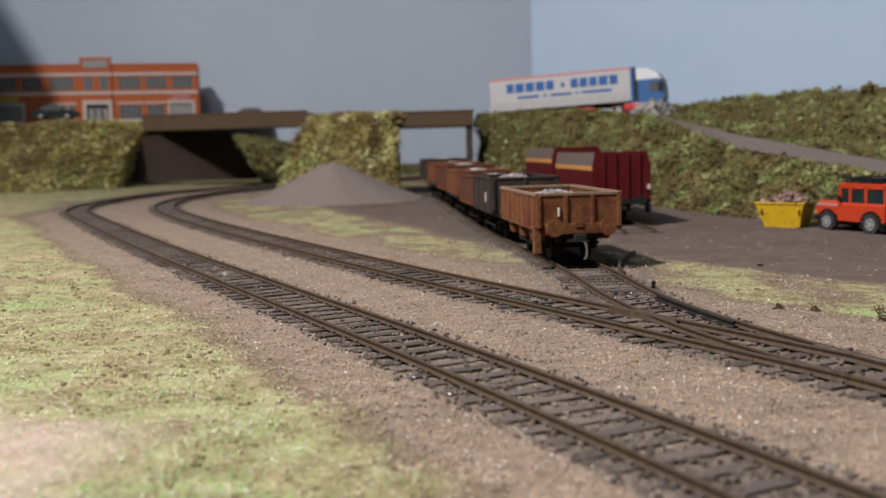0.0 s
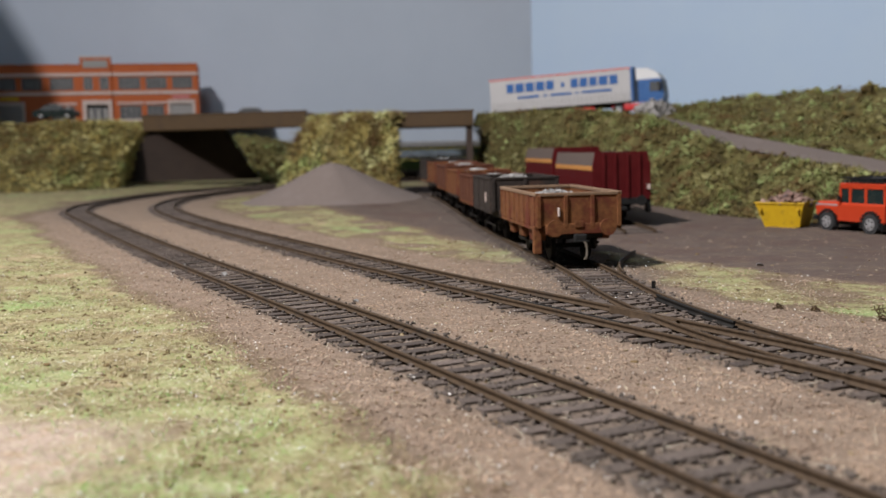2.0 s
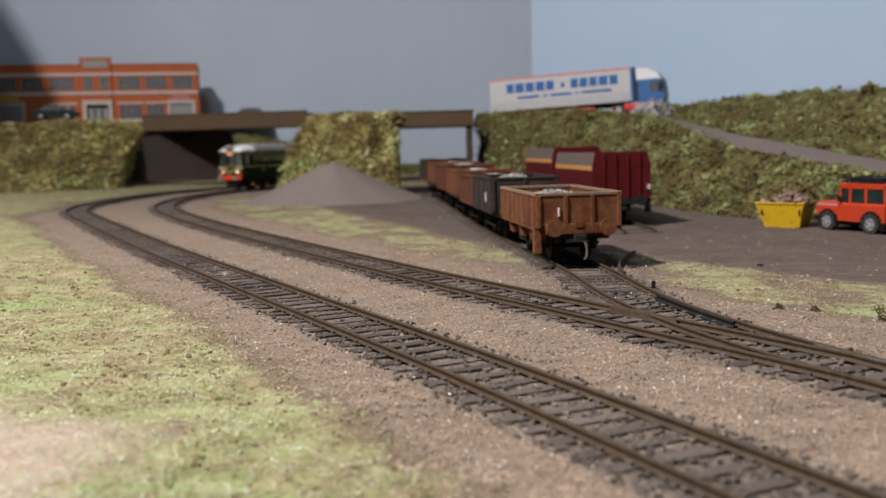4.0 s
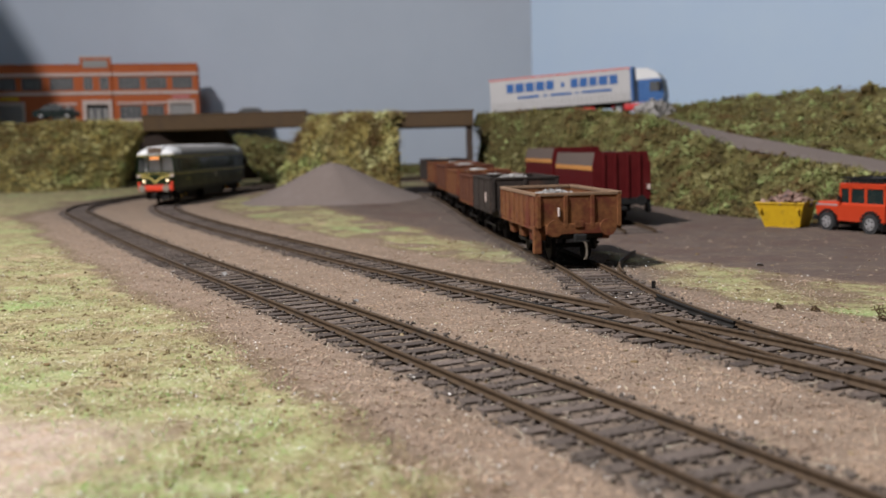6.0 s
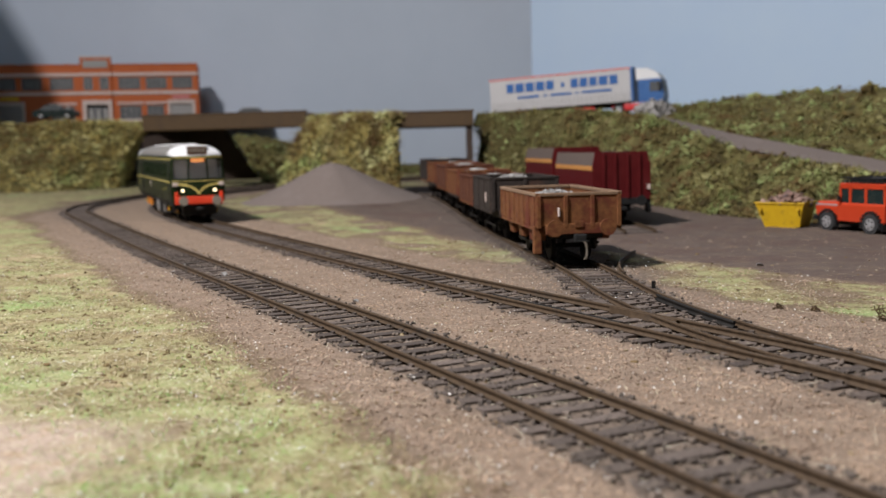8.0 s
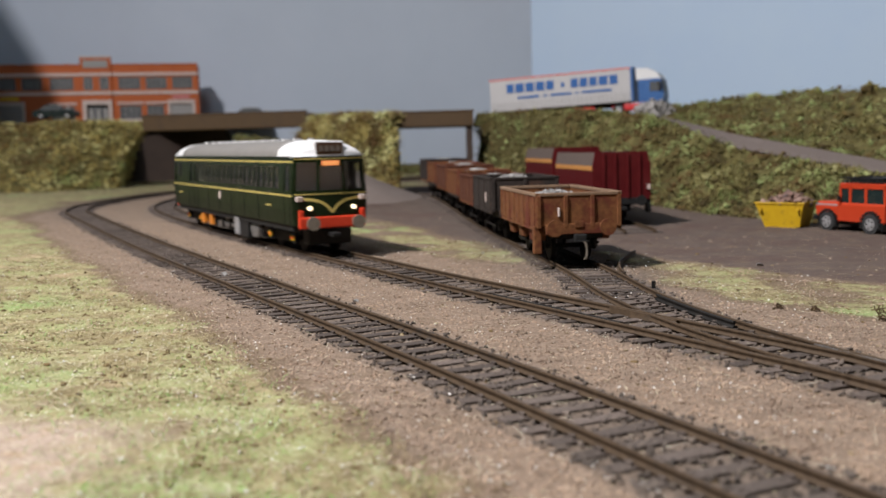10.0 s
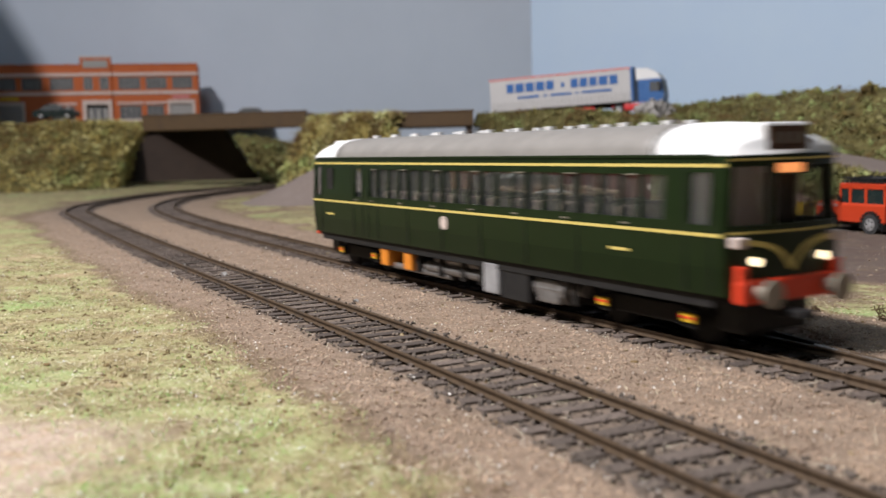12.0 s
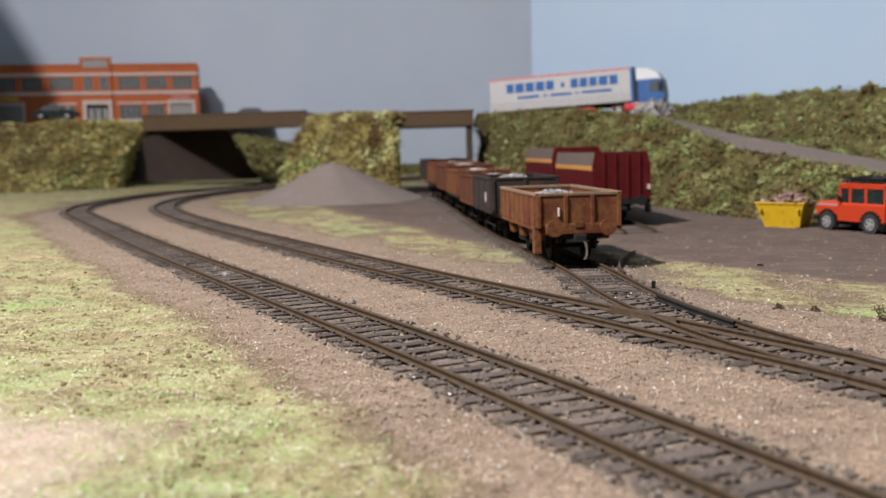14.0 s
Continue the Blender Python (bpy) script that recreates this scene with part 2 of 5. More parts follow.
M_DUST = mat("dusty_tan_rim", (0.1680, 0.1015, 0.0595), (0.2310, 0.1470, 0.0910), 300, 0.9)
M_SKIP = mat("yellow_skip_paint", (0.5161, 0.3128, 0.0063), (0.5630, 0.3597, 0.0094), 300, 0.5, wear=(0.3128, 0.1877, 0.0156), wear_scale=160.0, wear_at=(0.58, 0.7))
M_RUBBLE = island_mat("skip_rubble", [(0.0, (0.07, 0.05, 0.05)), (0.35, (0.22, 0.13, 0.10)), (0.7, (0.34, 0.24, 0.20)), (1.0, (0.60, 0.50, 0.44))])
M_JEEP = mat("orange_red_paint", (0.4379, 0.0391, 0.0125), (0.4692, 0.0469, 0.0148), 120, 0.35, bump=0.0, coat=0.3)
M_TYRE = mat("black_rubber", (0.016, 0.016, 0.017), (0.03, 0.03, 0.03), 600, 0.8)
M_RIM = mat("silver_rim", (0.45, 0.45, 0.46), (0.58, 0.58, 0.59), 400, 0.35, 0.6)
M_CURTAIN = mat("white_curtain_side", (0.42, 0.41, 0.41), (0.48, 0.47, 0.47), 200, 0.6, stretch=(6, 1, 0.3))
M_BLUE = mat("blue_lettering", (0.012, 0.085, 0.28), (0.016, 0.10, 0.32), 300, 0.5, bump=0)
M_CABBLUE = mat("cab_blue", (0.03, 0.10, 0.28), (0.04, 0.13, 0.34), 300, 0.4)
M_TRUCKRED = mat("chassis_red", (0.50, 0.02, 0.025), (0.58, 0.03, 0.03), 300, 0.45)
M_PINK = mat("faded_red_rail", (0.52, 0.16, 0.15), (0.58, 0.20, 0.19), 300, 0.5)
M_CAR = mat("dark_car_paint", (0.012, 0.02, 0.02), (0.018, 0.028, 0.026), 200, 0.25, coat=0.5)
M_ROAD = mat("grey_road_scatter", (0.1360, 0.1040, 0.0920), (0.1920, 0.1520, 0.1320), 500, 0.95, bump=0.4, wear=(0.2080, 0.1680, 0.1440))
M_PILE = mat("grey_sand", (0.142, 0.112, 0.098), (0.202, 0.162, 0.143), 800, 0.95, bump=0.6, depth=0.0008, wear=(0.1880, 0.1520, 0.1376), wear_scale=40.0)
M_LAMP = glow("lit_headlamp", (1.0, 0.80, 0.52), 3.0)
M_DEST = glow("lit_destination_blind", (1.0, 0.36, 0.12), 1.0)
M_BROWNGLASS = mat("headcode_box_glass", (0.05, 0.022, 0.010), (0.10, 0.05, 0.025), 900, 0.3)

# ---- mesh helpers (millimetres in, metres out) ----


def part(name, bm, material, parent, label="", smooth=False):
    me = bpy.data.meshes.new(name)
    bmesh.ops.scale(bm, vec=(MM, MM, MM), verts=bm.verts)
    bmesh.ops.recalc_face_normals(bm, faces=bm.faces)
    bm.to_mesh(me)
    bm.free()
    me.materials.append(material)
    if smooth:
        for f in me.polygons:
            f.use_smooth = True
    ob = new(name, me)
    ob.parent = parent
    if label:
        tagged(ob, label)
    return ob


def again(ob, m, parent=None):
    """One more piece on the same mesh."""
    o = new(ob.name.split(".")[0], ob.data)
    o.parent = parent or ob.parent
    o.matrix_basis = m
    if "label" in ob:
        o["label"] = ob["label"]
    return o


def mm(x, y, z, rz=0.0, rx=0.0, ry=0.0):
    return pose(x * MM, y * MM, z * MM, rx, ry, rz)


def thing(name, label, category, m, group="", kind=""):
    e = new(name)
    e.empty_display_size = 0.01
    e.matrix_basis = m
    return tagged(e, label, category, group, kind)


def box(bm, x0, x1, y0, y1, z0, z1, bev=0.0):
    r = bmesh.ops.create_cube(bm, size=1.0)
    for v in r["verts"]:
        v.co = Vector(((x0 + x1) / 2 + v.co.x * (x1 - x0), (y0 + y1) / 2 + v.co.y * (y1 - y0), (z0 + z1) / 2 + v.co.z * (z1 - z0)))
    if bev:
        es = list({e for v in r["verts"] for e in v.link_edges})
        bmesh.ops.bevel(bm, geom=es, offset=bev, segments=2, affect="EDGES", profile=0.6)
    return bm


def cyl(bm, c, r, length, axis="y", seg=16, r2=None, bev=0.0):
    out = bmesh.ops.create_cone(bm, cap_ends=True, segments=seg, radius1=r, radius2=r if r2 is None else r2, depth=length)
    turn = {"x": Euler((0, radians(90), 0)), "y": Euler((radians(90), 0, 0)), "z": Euler((0, 0, 0))}[axis].to_matrix()
    for v in out["verts"]:
        v.co = turn @ v.co + Vector(c)
    return bm


def B(*args, bev=0.0):
    return box(bmesh.new(), *args, bev=bev)


def C(*args, **kw):
    return cyl(bmesh.new(), *args, **kw)


def prism(points, y0, y1):
    """A closed outline in x, z drawn out along y."""
    bm = bmesh.new()
    a = [bm.verts.new((x, y0, z)) for x, z in points]
    b = [bm.verts.new((x, y1, z)) for x, z in points]
    n = len(points)
    bm.faces.new(a)
    bm.faces.new(list(reversed(b)))
    for i in range(n):
        bm.faces.new((a[i], b[i], b[(i + 1) % n], a[(i + 1) % n]))
    return bm


def outline_board(points, z0, z1):
    """A flat board with an outline in x, y."""
    bm = bmesh.new()
    a = [bm.verts.new((x, y, z0)) for x, y in points]
    b = [bm.verts.new((x, y, z1)) for x, y in points]
    bm.faces.new(a), bm.faces.new(b)
    for i in range(len(a)):
        j = (i + 1) % len(a)
        bm.faces.new((a[i], a[j], b[j], b[i]))
    return bm


def mesh_thing(name, verts, faces, material, smooth=True):
    me = bpy.data.meshes.new(name)
    me.from_pydata([tuple(float(c) * MM for c in v) for v in verts], [], [tuple(int(i) for i in f) for f in faces])
    me.materials.append(material)
    if smooth:
        me.polygons.foreach_set("use_smooth", [True] * len(me.polygons))
    return new(name, me)


def nz(x, y, s=1.0, z=0.0):
    return noise.noise(Vector((x * s, y * s, z)))


ICO_V = [(0, 0, 1), (0.894, 0, 0.447), (0.276, 0.851, 0.447), (-0.724, 0.526, 0.447), (-0.724, -0.526, 0.447), (0.276, -0.851, 0.447),
         (0.724, 0.526, -0.447), (-0.276, 0.851, -0.447), (-0.894, 0, -0.447), (-0.276, -0.851, -0.447), (0.724, -0.526, -0.447), (0, 0, -1)]
ICO_F = [(0, 1, 2), (0, 2, 3), (0, 3, 4), (0, 4, 5), (0, 5, 1), (1, 6, 2), (2, 7, 3), (3, 8, 4), (4, 9, 5), (5, 10, 1),
         (6, 7, 2), (7, 8, 3), (8, 9, 4), (9, 10, 5), (10, 6, 1), (11, 7, 6), (11, 8, 7), (11, 9, 8), (11, 10, 9), (11, 6, 10)]


def scatter(name, spots, material, rng, rough=0.45, flat=0.8, smooth=False):
    """Irregular clumps at spots (x, y, z, size) in one mesh."""
    spots = np.asarray(spots, float)
    n = len(spots)
    base = np.array(ICO_V)
    v = base[None] * (1 + rough * (rng.random((n, 12, 1)) * 2 - 1)) * spots[:, None, 3:4]
    v[:, :, 2] *= flat
    a = rng.random(n) * 6.283
    ca, sa = np.cos(a)[:, None], np.sin(a)[:, None]
    x, y = v[:, :, 0] * ca - v[:, :, 1] * sa, v[:, :, 0] * sa + v[:, :, 1] * ca
    v = np.stack([x, y, v[:, :, 2]], 2) + spots[:, None, :3]
    f = (np.array(ICO_F)[None] + 12 * np.arange(n)[:, None, None]).reshape(-1, 3)
    return mesh_raw(name, v.reshape(-1, 3), f, material, smooth)


def mesh_raw(name, v, f, material, smooth=False):
    me = bpy.data.meshes.new(name)
    me.vertices.add(len(v))
    me.vertices.foreach_set("co", (np.asarray(v, float) * MM).ravel())
    me.loops.add(f.size)
    me.loops.foreach_set("vertex_index", f.astype(np.int32).ravel())
    me.polygons.add(len(f))
    me.polygons.foreach_set("loop_start", np.arange(0, f.size, f.shape[1], dtype=np.int32))
    me.polygons.foreach_set("use_smooth", np.full(len(f), smooth))
    me.materials.append(material)
    me.update(calc_edges=True)
    me.validate()
    return new(name, me)


def fibres(name, spots, material, rng, width=0.075, tilt=0.5):
    """Standing grass fibres at spots (x, y, z, length): bent blades of two quads."""
    s = np.asarray(spots, float)
    n = len(s)
    a = rng.random(n) * 6.283
    lean = np.minimum(1.5, rng.random(n) * 1.15 + tilt)
    up = np.stack([np.cos(a) * np.sin(lean), np.sin(a) * np.sin(lean), np.cos(lean)], 1)
    b = rng.random(n) * 6.283
    side = np.stack([np.cos(b), np.sin(b), np.zeros(n)], 1) * width
    ln = s[:, 3:4]
    mid = s[:, :3] + up * ln * 0.55
    tip = s[:, :3] + up * ln + np.stack([np.cos(a), np.sin(a), -0.5 * np.ones(n)], 1) * ln * 0.25
    v = np.stack([s[:, :3] - side, s[:, :3] + side, mid + side * 0.8, mid - side * 0.8, tip + side * 0.3, tip - side * 0.3], 1).reshape(-1, 3)
    f = np.array([[0, 1, 2, 3], [3, 2, 4, 5]])[None] + 6 * np.arange(n)[:, None, None]
    return mesh_raw(name, v, f.reshape(-1, 4), material)


# ---- the lines of the tracks: start, heading, then lengths and curvatures ----
def line(x, y, heading, pieces, step=2.0):
    out, s = [], 0.0
    for length, k in pieces:
        for _ in range(int(length / step)):
            out.append((x, y, heading, s))
            heading += k * step / 2
            x, y = x + math.cos(heading) * step, y + math.sin(heading) * step
            heading += k * step / 2
            s += step
    return np.array(out)


SECOND = line(392.8, -335.3, 2.0990, [(500, -0.00005), (120, -0.00007), (130, 0.00011), (200, -0.00007), (200, -0.0002), (150, -0.00036), (100, -0.00185), (130, -0.00229), (130, -0.00163), (900, -0.00197)])
FIRST = line(323.1, -435.5, 2.1193, [(500, -0.00034), (100, 0.00043), (150, 0.00036), (200, 0.00012), (200, -0.00017), (250, -0.00003), (130, -0.00308), (200, -0.00124), (900, -0.0017)])
SIDING = line(105, 170, 2.045, [(180, -0.0024), (70, 0.001), (620, 0.0)])
YARD = line(60.5, 360, 1.62, [(70, -0.006), (80, 0.0), (78, 0.006), (400, 0.0)])


def nearest(path, x, y):
    d = np.hypot(path[:, 0] - x, path[:, 1] - y)
    i = int(d.argmin())
    side = -math.sin(path[i, 2]) * (x - path[i, 0]) + math.cos(path[i, 2]) * (y - path[i, 1])
    return float(d[i]), side, float(path[i, 3])


def at(path, s, off=0.0):
    x, y, h = (np.interp(s, path[:, 3], path[:, i]) for i in range(3))
    return float(x - math.sin(h) * off), float(y + math.cos(h) * off), float(h)


def rise(x, y):
    """The board climbs gently towards the back: along the wagons to the bridge, and under the curving tracks."""
    k = min(1.0, max(0.0, (y - 540) / 330.0))
    w = min(1.0, max(0.0, (x + 75) / 70.0)) * min(1.0, max(0.0, (260 - x) / 120.0))
    along = min(1.0, max(0.0, (60 - x) / 140.0, (y - 1080) / 150.0))
    tracks = 0.0075 * min(820.0, max(0.0, y - 330)) * along * along * (3 - 2 * along)
    return max(6.5 * k * k * (3 - 2 * k) * w * min(1.0, max(0.0, (1180 - y) / 200.0)), tracks)



# ---- ground: one sheet of scatter over the baseboard ----
def spread(lo, hi, fine_lo, fine_hi, fine, coarse):
    a = list(np.arange(lo, fine_lo, coarse)) + list(np.arange(fine_lo, fine_hi, fine)) + list(np.arange(fine_hi, hi + 1, coarse))
    return np.array(a)


def cover(x, y):
    """Shares of turf, yard and dark track bed at a place."""
    d1, s1, _ = nearest(FIRST, x, y)
    d2, s2, _ = nearest(SECOND, x, y)
    d3 = nearest(SIDING, x, y)[0]
    n = 9 * nz(x, y, 0.02) + 5 * nz(x, y, 0.07, 3.0)
    turf = yard = bare = 0.0
    if s1 > 0:
        turf = min(1.0, max(0.0, (d1 + n - 31 - 0.012 * max(0.0, y - 300)) / 20.0))
        bare = min(1.0, max(0.0, (d1 + 2.4 * n - 70) / 32.0)) * min(1.0, max(0.0, (215 + 2 * n - y) / 50.0))
        turf *= 1 - 0.35 * bare
    elif s2 < 0:
        wide = 78 + 0.11 * max(0.0, y - 480)
        inner = min(1.0, max(0.0, (d2 + 0.7 * n - 40) / 7.0))
        outer = min(1.0, max(0.0, (d2 + n - wide) / 14.0))
        side = nearest(SIDING, x, y)[1]
        if y < 470 and side > 0:
            inner *= min(1.0, max(0.0, (y - 405) / 40.0))
        if side < 0 and y < 470:
            wide = 112
            inner = min(1.0, max(0.0, (d2 + n - 52) / 12.0)) * min(1.0, max(0.0, (d3 - 17) / 10.0))
            outer = min(1.0, max(0.0, (d2 + n - wide) / 9.0))
        turf, yard = 0.85 * inner * (1 - outer) * min(1.0, max(0.15, 0.75 + 1.6 * nz(x, y, 0.035, 23.0))), outer
    bed = max(0.0, 1 - max(0.0, min(d1, d2) - 12) / 5.0)
    bed = max(bed, 0.8 * max(0.0, 1 - max(0.0, d3 - 12) / 5.0))
    soiled = max(0.0, 1 - max(0.0, d3 - 14) / 30.0) * min(1.0, max(0.0, (y - 290) / 60.0)) * (0.75 + 0.5 * nz(x, y, 0.06, 17.0))
    return turf, yard, max(0.55 * bed, 0.6 * soiled), bare


def level(x, y):
    return rise(x, y) - 2.55 + 0.5 * nz(x, y, 0.05) + 0.35 * nz(x, y, 0.2, 5.0)


def ground():
    xs, ys = spread(-1600, 1500, -330, 330, 4.0, 45.0), spread(-700, 1790, 70, 720, 4.0, 24.0)
    v, cols = [], []
    for y in ys:
        for x in xs:
            d = min(nearest(FIRST, x, y)[0], nearest(SECOND, x, y)[0], nearest(SIDING, x, y)[0])
            z = level(x, y) - (0.15 if d < 13 else 0.0)
            if nearest(FIRST, x, y)[1] > 40:
                z += min(2.5, 0.03 * (nearest(FIRST, x, y)[0] - 40)) + 0.3 * nz(x, y, 0.04, 9.0)
            v.append((x, y, z))
            cols.append(cover(x, y))
    n = len(xs)
    f = [(j * n + i, j * n + i + 1, (j + 1) * n + i + 1, (j + 1) * n + i) for j in range(len(ys) - 1) for i in range(n - 1)]
    ob = mesh_thing("ground", v, f, M_GROUND)
    ca = ob.data.color_attributes.new("cover", "FLOAT_COLOR", "POINT")
    ca.data.foreach_set("color", np.array(cols, dtype=np.float32).ravel())
    return tagged(ob, "model railway baseboard covered in tan ballast and turf scatter", "ground", kind="structure")


ground()


def room():
    # unseen room shell, kept mid-grey so that less light bounces onto the layout
    bm = bmesh.new()
    for b in ((-2600, -2560, -2600, 2300, -800, 1950), (2400, 2440, -2600, 2300, -800, 1950), (-2600, 2440, -2640, -2600, -800, 1950), (-2600, 2440, 2300, 2340, -800, 1950)):
        box(bm, *b)
    tagged(part("wall_room", bm, M_ROOM, None), "unseen mid-grey walls round the layout room, toned to limit bounce", "wall", kind="structure")
    tagged(part("ceiling", B(-2640, 2440, -2640, 2340, 1950, 1990), M_ROOM, None), "unseen mid-grey room ceiling, toned to limit bounce", "ceiling", kind="structure")
    tagged(part("floor", B(-2640, 2440, -2640, 2340, -840, -800), M_WOOD, None), "dark floor under the layout", "floor", kind="structure")
    tagged(part("backdrop_grey", B(-1600, 166, 1770, 1785, -60, 900), M_WALL, None), "pale grey-blue painted backboard behind the layout", "backdrop", kind="structure")
    side = part("backdrop_blue", B(0, 1900, 0, 15, -60, 900), M_SKY, None)
    side.matrix_basis = mm(166, 1768, 0, -36)
    tagged(side, "light blue painted sky board along the layout", "backdrop", kind="structure")
    # unseen board added left of view, cut to cast the shadow on backboard and works
    wing = part("backdrop_wing", prism([(-1250, 92), (-614, 92), (-614, 308), (-675, 420), (-719, 498), (-770, 590), (-1250, 590)], 1300, 1310), M_WALL, None)
    tagged(wing, "unseen grey board added to shade the left of the backboard", "backdrop", kind="structure")
    edge = part("trim_batten", B(40, 164, 1745, 1769, 322, 334, bev=1.0), M_RUST, None)
    tagged(edge, "thin wooden batten along the backboard", "batten", kind="structure")


room()


# ---- banks ----
def loft(rows, nu, nv, bump, seed, calm=None):
    """A surface through rows of stations, finely divided and roughened."""
    rows = np.array(rows, float)
    out = []
    su, sv = np.linspace(0, rows.shape[0] - 1, nu), np.linspace(0, rows.shape[1] - 1, nv)
    for u in su:
        i = min(int(u), rows.shape[0] - 2)
        a = rows[i] * (1 - (u - i)) + rows[i + 1] * (u - i)
        for w in sv:
            j = min(int(w), rows.shape[1] - 2)
            p = a[j] * (1 - (w - j)) + a[j + 1] * (w - j)
            k = bump * (nz(p[0], p[1] + p[2], 0.025, seed) + 0.7 * nz(p[0], p[1] + 1.6 * p[2], 0.085, seed + 4))
            if calm and calm[0] < w / (rows.shape[1] - 1) < calm[1]:
                k *= 0.06
            out.append((p[0] + 0.4 * k, p[1] - 0.6 * k, p[2] + 0.5 * k))
    f = [(i * nv + j, i * nv + j + 1, (i + 1) * nv + j + 1, (i + 1) * nv + j) for i in range(nu - 1) for j in range(nv - 1)]
    return np.array(out).reshape(nu, nv, 3), f


M_BANK = mat("bank_turf", (0.055, 0.046, 0.012), (0.13, 0.108, 0.033), 160, 0.95, bump=0.8, depth=0.002, wear=(0.2250, 0.2025, 0.0750), wear_scale=45.0)
rng = np.random.default_rng(7)


def bank(name, label, rows, nu, nv, bump, seed, clumps, sizes, v0=0.0, v1=1.0, skip=None, leaves=None):
    leaves = leaves or M_BUSH
    grid, f = loft(rows, nu, nv, bump, seed, (0.235, 0.515) if skip else None)
    ob = mesh_thing(name, grid.reshape(-1, 3), f, M_BANK)
    tagged(ob, label, "embankment", kind="structure")
    spots = []
    while len(spots) < clumps:
        u, w = rng.random() * (nu - 1), (v0 + (v1 - v0) * rng.random()) * (nv - 1)
        if skip and skip(u / (nu - 1), w / (nv - 1)):
            continue
        i, j = min(int(u), nu - 2), min(int(w), nv - 2)
        p = (grid[i, j] * (1 - u + i) + grid[i + 1, j] * (u - i)) * (1 - w + j) + (grid[i, j + 1] * (1 - u + i) + grid[i + 1, j + 1] * (u - i)) * (w - j)
        q = rng.normal(size=3) * 2.6
        spots.append((p[0] + q[0], p[1] + q[1], p[2] + 0.4 * q[2], sizes[0] + (sizes[1] - sizes[0]) * rng.random() ** 2))
    tufts = [(q[0] + 3 * rng.normal(), q[1] + 3 * rng.normal(), q[2] + rng.normal(), 1.5 + 4.0 * rng.random()) for q in spots * 3]
    tagged(fibres(name + "_grass", tufts, leaves, rng, 0.3), "dry olive grass tufts on the bank", "grass", kind="stuff")
    tagged(scatter(name + "_foliage", spots, leaves, rng, 0.75, 0.8), "tufts of olive and straw-coloured foliage on the bank", "foliage", kind="stuff")
    return grid


# base, lower crest, back of road, upper crest, far back
RIGHT = [[(42, 1105, -3), (44, 1122, 86), (44, 1215, 86), (44, 1240, 84), (60, 1765, 84)],
         [(120, 872, 0), (126, 946, 83), (152, 1120, 78), (190, 1200, 80), (230, 1765, 86)],
         [(157, 758, 0), (184, 862, 72), (216, 985, 75), (246, 1060, 84), (420, 1640, 92)],
         [(193, 646, -3), (220, 735, 41), (244, 805, 53), (290, 960, 89), (540, 1560, 96)],
         [(250, 552, -3), (274, 603, 24), (312, 685, 31), (362, 800, 88), (720, 1480, 98)],
         [(335, 480, -3), (354, 517, 8), (402, 600, 13), (480, 700, 85), (900, 1400, 98)],
         [(520, 380, -3), (536, 402, -2), (602, 482, 0), (690, 560, 80), (1300, 1240, 98)]]


def on_road(u, w):
    return 0.262 < w < 0.495 or (w > 0.48 and u < 0.28)


grid_r = bank("bank_yard", "high foliage-covered embankment behind the goods yard", RIGHT, 90, 60, 13.0, 1.0, 26000, (0.6, 1.9), 0.0, 0.86, on_road)
bank("bank_middle", "steep grassy bank between the two bridges",
     [[(-189, 1135, 2), (-172, 1153, 59), (-151, 1162, 87), (-145, 1250, 89), (-132, 1254, 2)],
      [(-141, 1056, 2), (-139, 1091, 59), (-132, 1111, 87), (-123, 1179, 89), (-114, 1184, 2)],
      [(-88, 1012, 2), (-88, 1031, 60), (-86, 1044, 86), (-84, 1109, 87), (-84, 1113, 2)],
      [(-44, 993, 2), (-44, 1000, 50), (-45, 1005, 83), (-45, 1069, 83), (-45, 1072, 2)]], 40, 36, 8.0, 12.0, 9000, (0.6, 2.1), 0.0, 0.85, leaves=M_PALE)
bank("bank_works", "pale green foliage-covered bank below the works",
     [[(-452, 1425, -3), (-445, 1425, 50), (-432, 1425, 82), (-428, 1426, 93), (-640, 1668, 94)],
      [(-446, 1330, -3), (-438, 1352, 50), (-418, 1374, 82), (-412, 1402, 97), (-640, 1665, 97)],
      [(-520, 1265, -3), (-510, 1300, 45), (-500, 1335, 82), (-500, 1360, 98), (-500, 1765, 100)],
      [(-640, 1265, -3), (-630, 1300, 40), (-625, 1345, 80), (-620, 1370, 99), (-640, 1765, 100)],
      [(-1000, 1240, -3), (-1000, 1280, 40), (-1000, 1320, 80), (-1000, 1350, 99), (-1000, 1765, 100)]], 60, 40, 14.0, 21.0, 9000, (0.7, 2.4), 0.0, 0.76, leaves=M_PALE)
bank("bank_rear", "low overgrown bank behind the curved tracks",
     [[(-262, 1452, 2), (-280, 1462, 34), (-308, 1472, 74), (-312, 1560, 78)],
      [(-232, 1470, 2), (-240, 1480, 34), (-252, 1490, 66), (-256, 1570, 68)],
      [(-190, 1560, 2), (-192, 1570, 26), (-196, 1580, 50), (-196, 1680, 50)],
      [(-130, 1670, 2), (-130, 1690, 14), (-130, 1705, 24), (-130, 1760, 26)],
      [(60, 1690, -3), (60, 1700, 8), (60, 1715, 16), (60, 1760, 18)]], 40, 20, 6.0, 31.0, 1600, (1.2, 3.6))


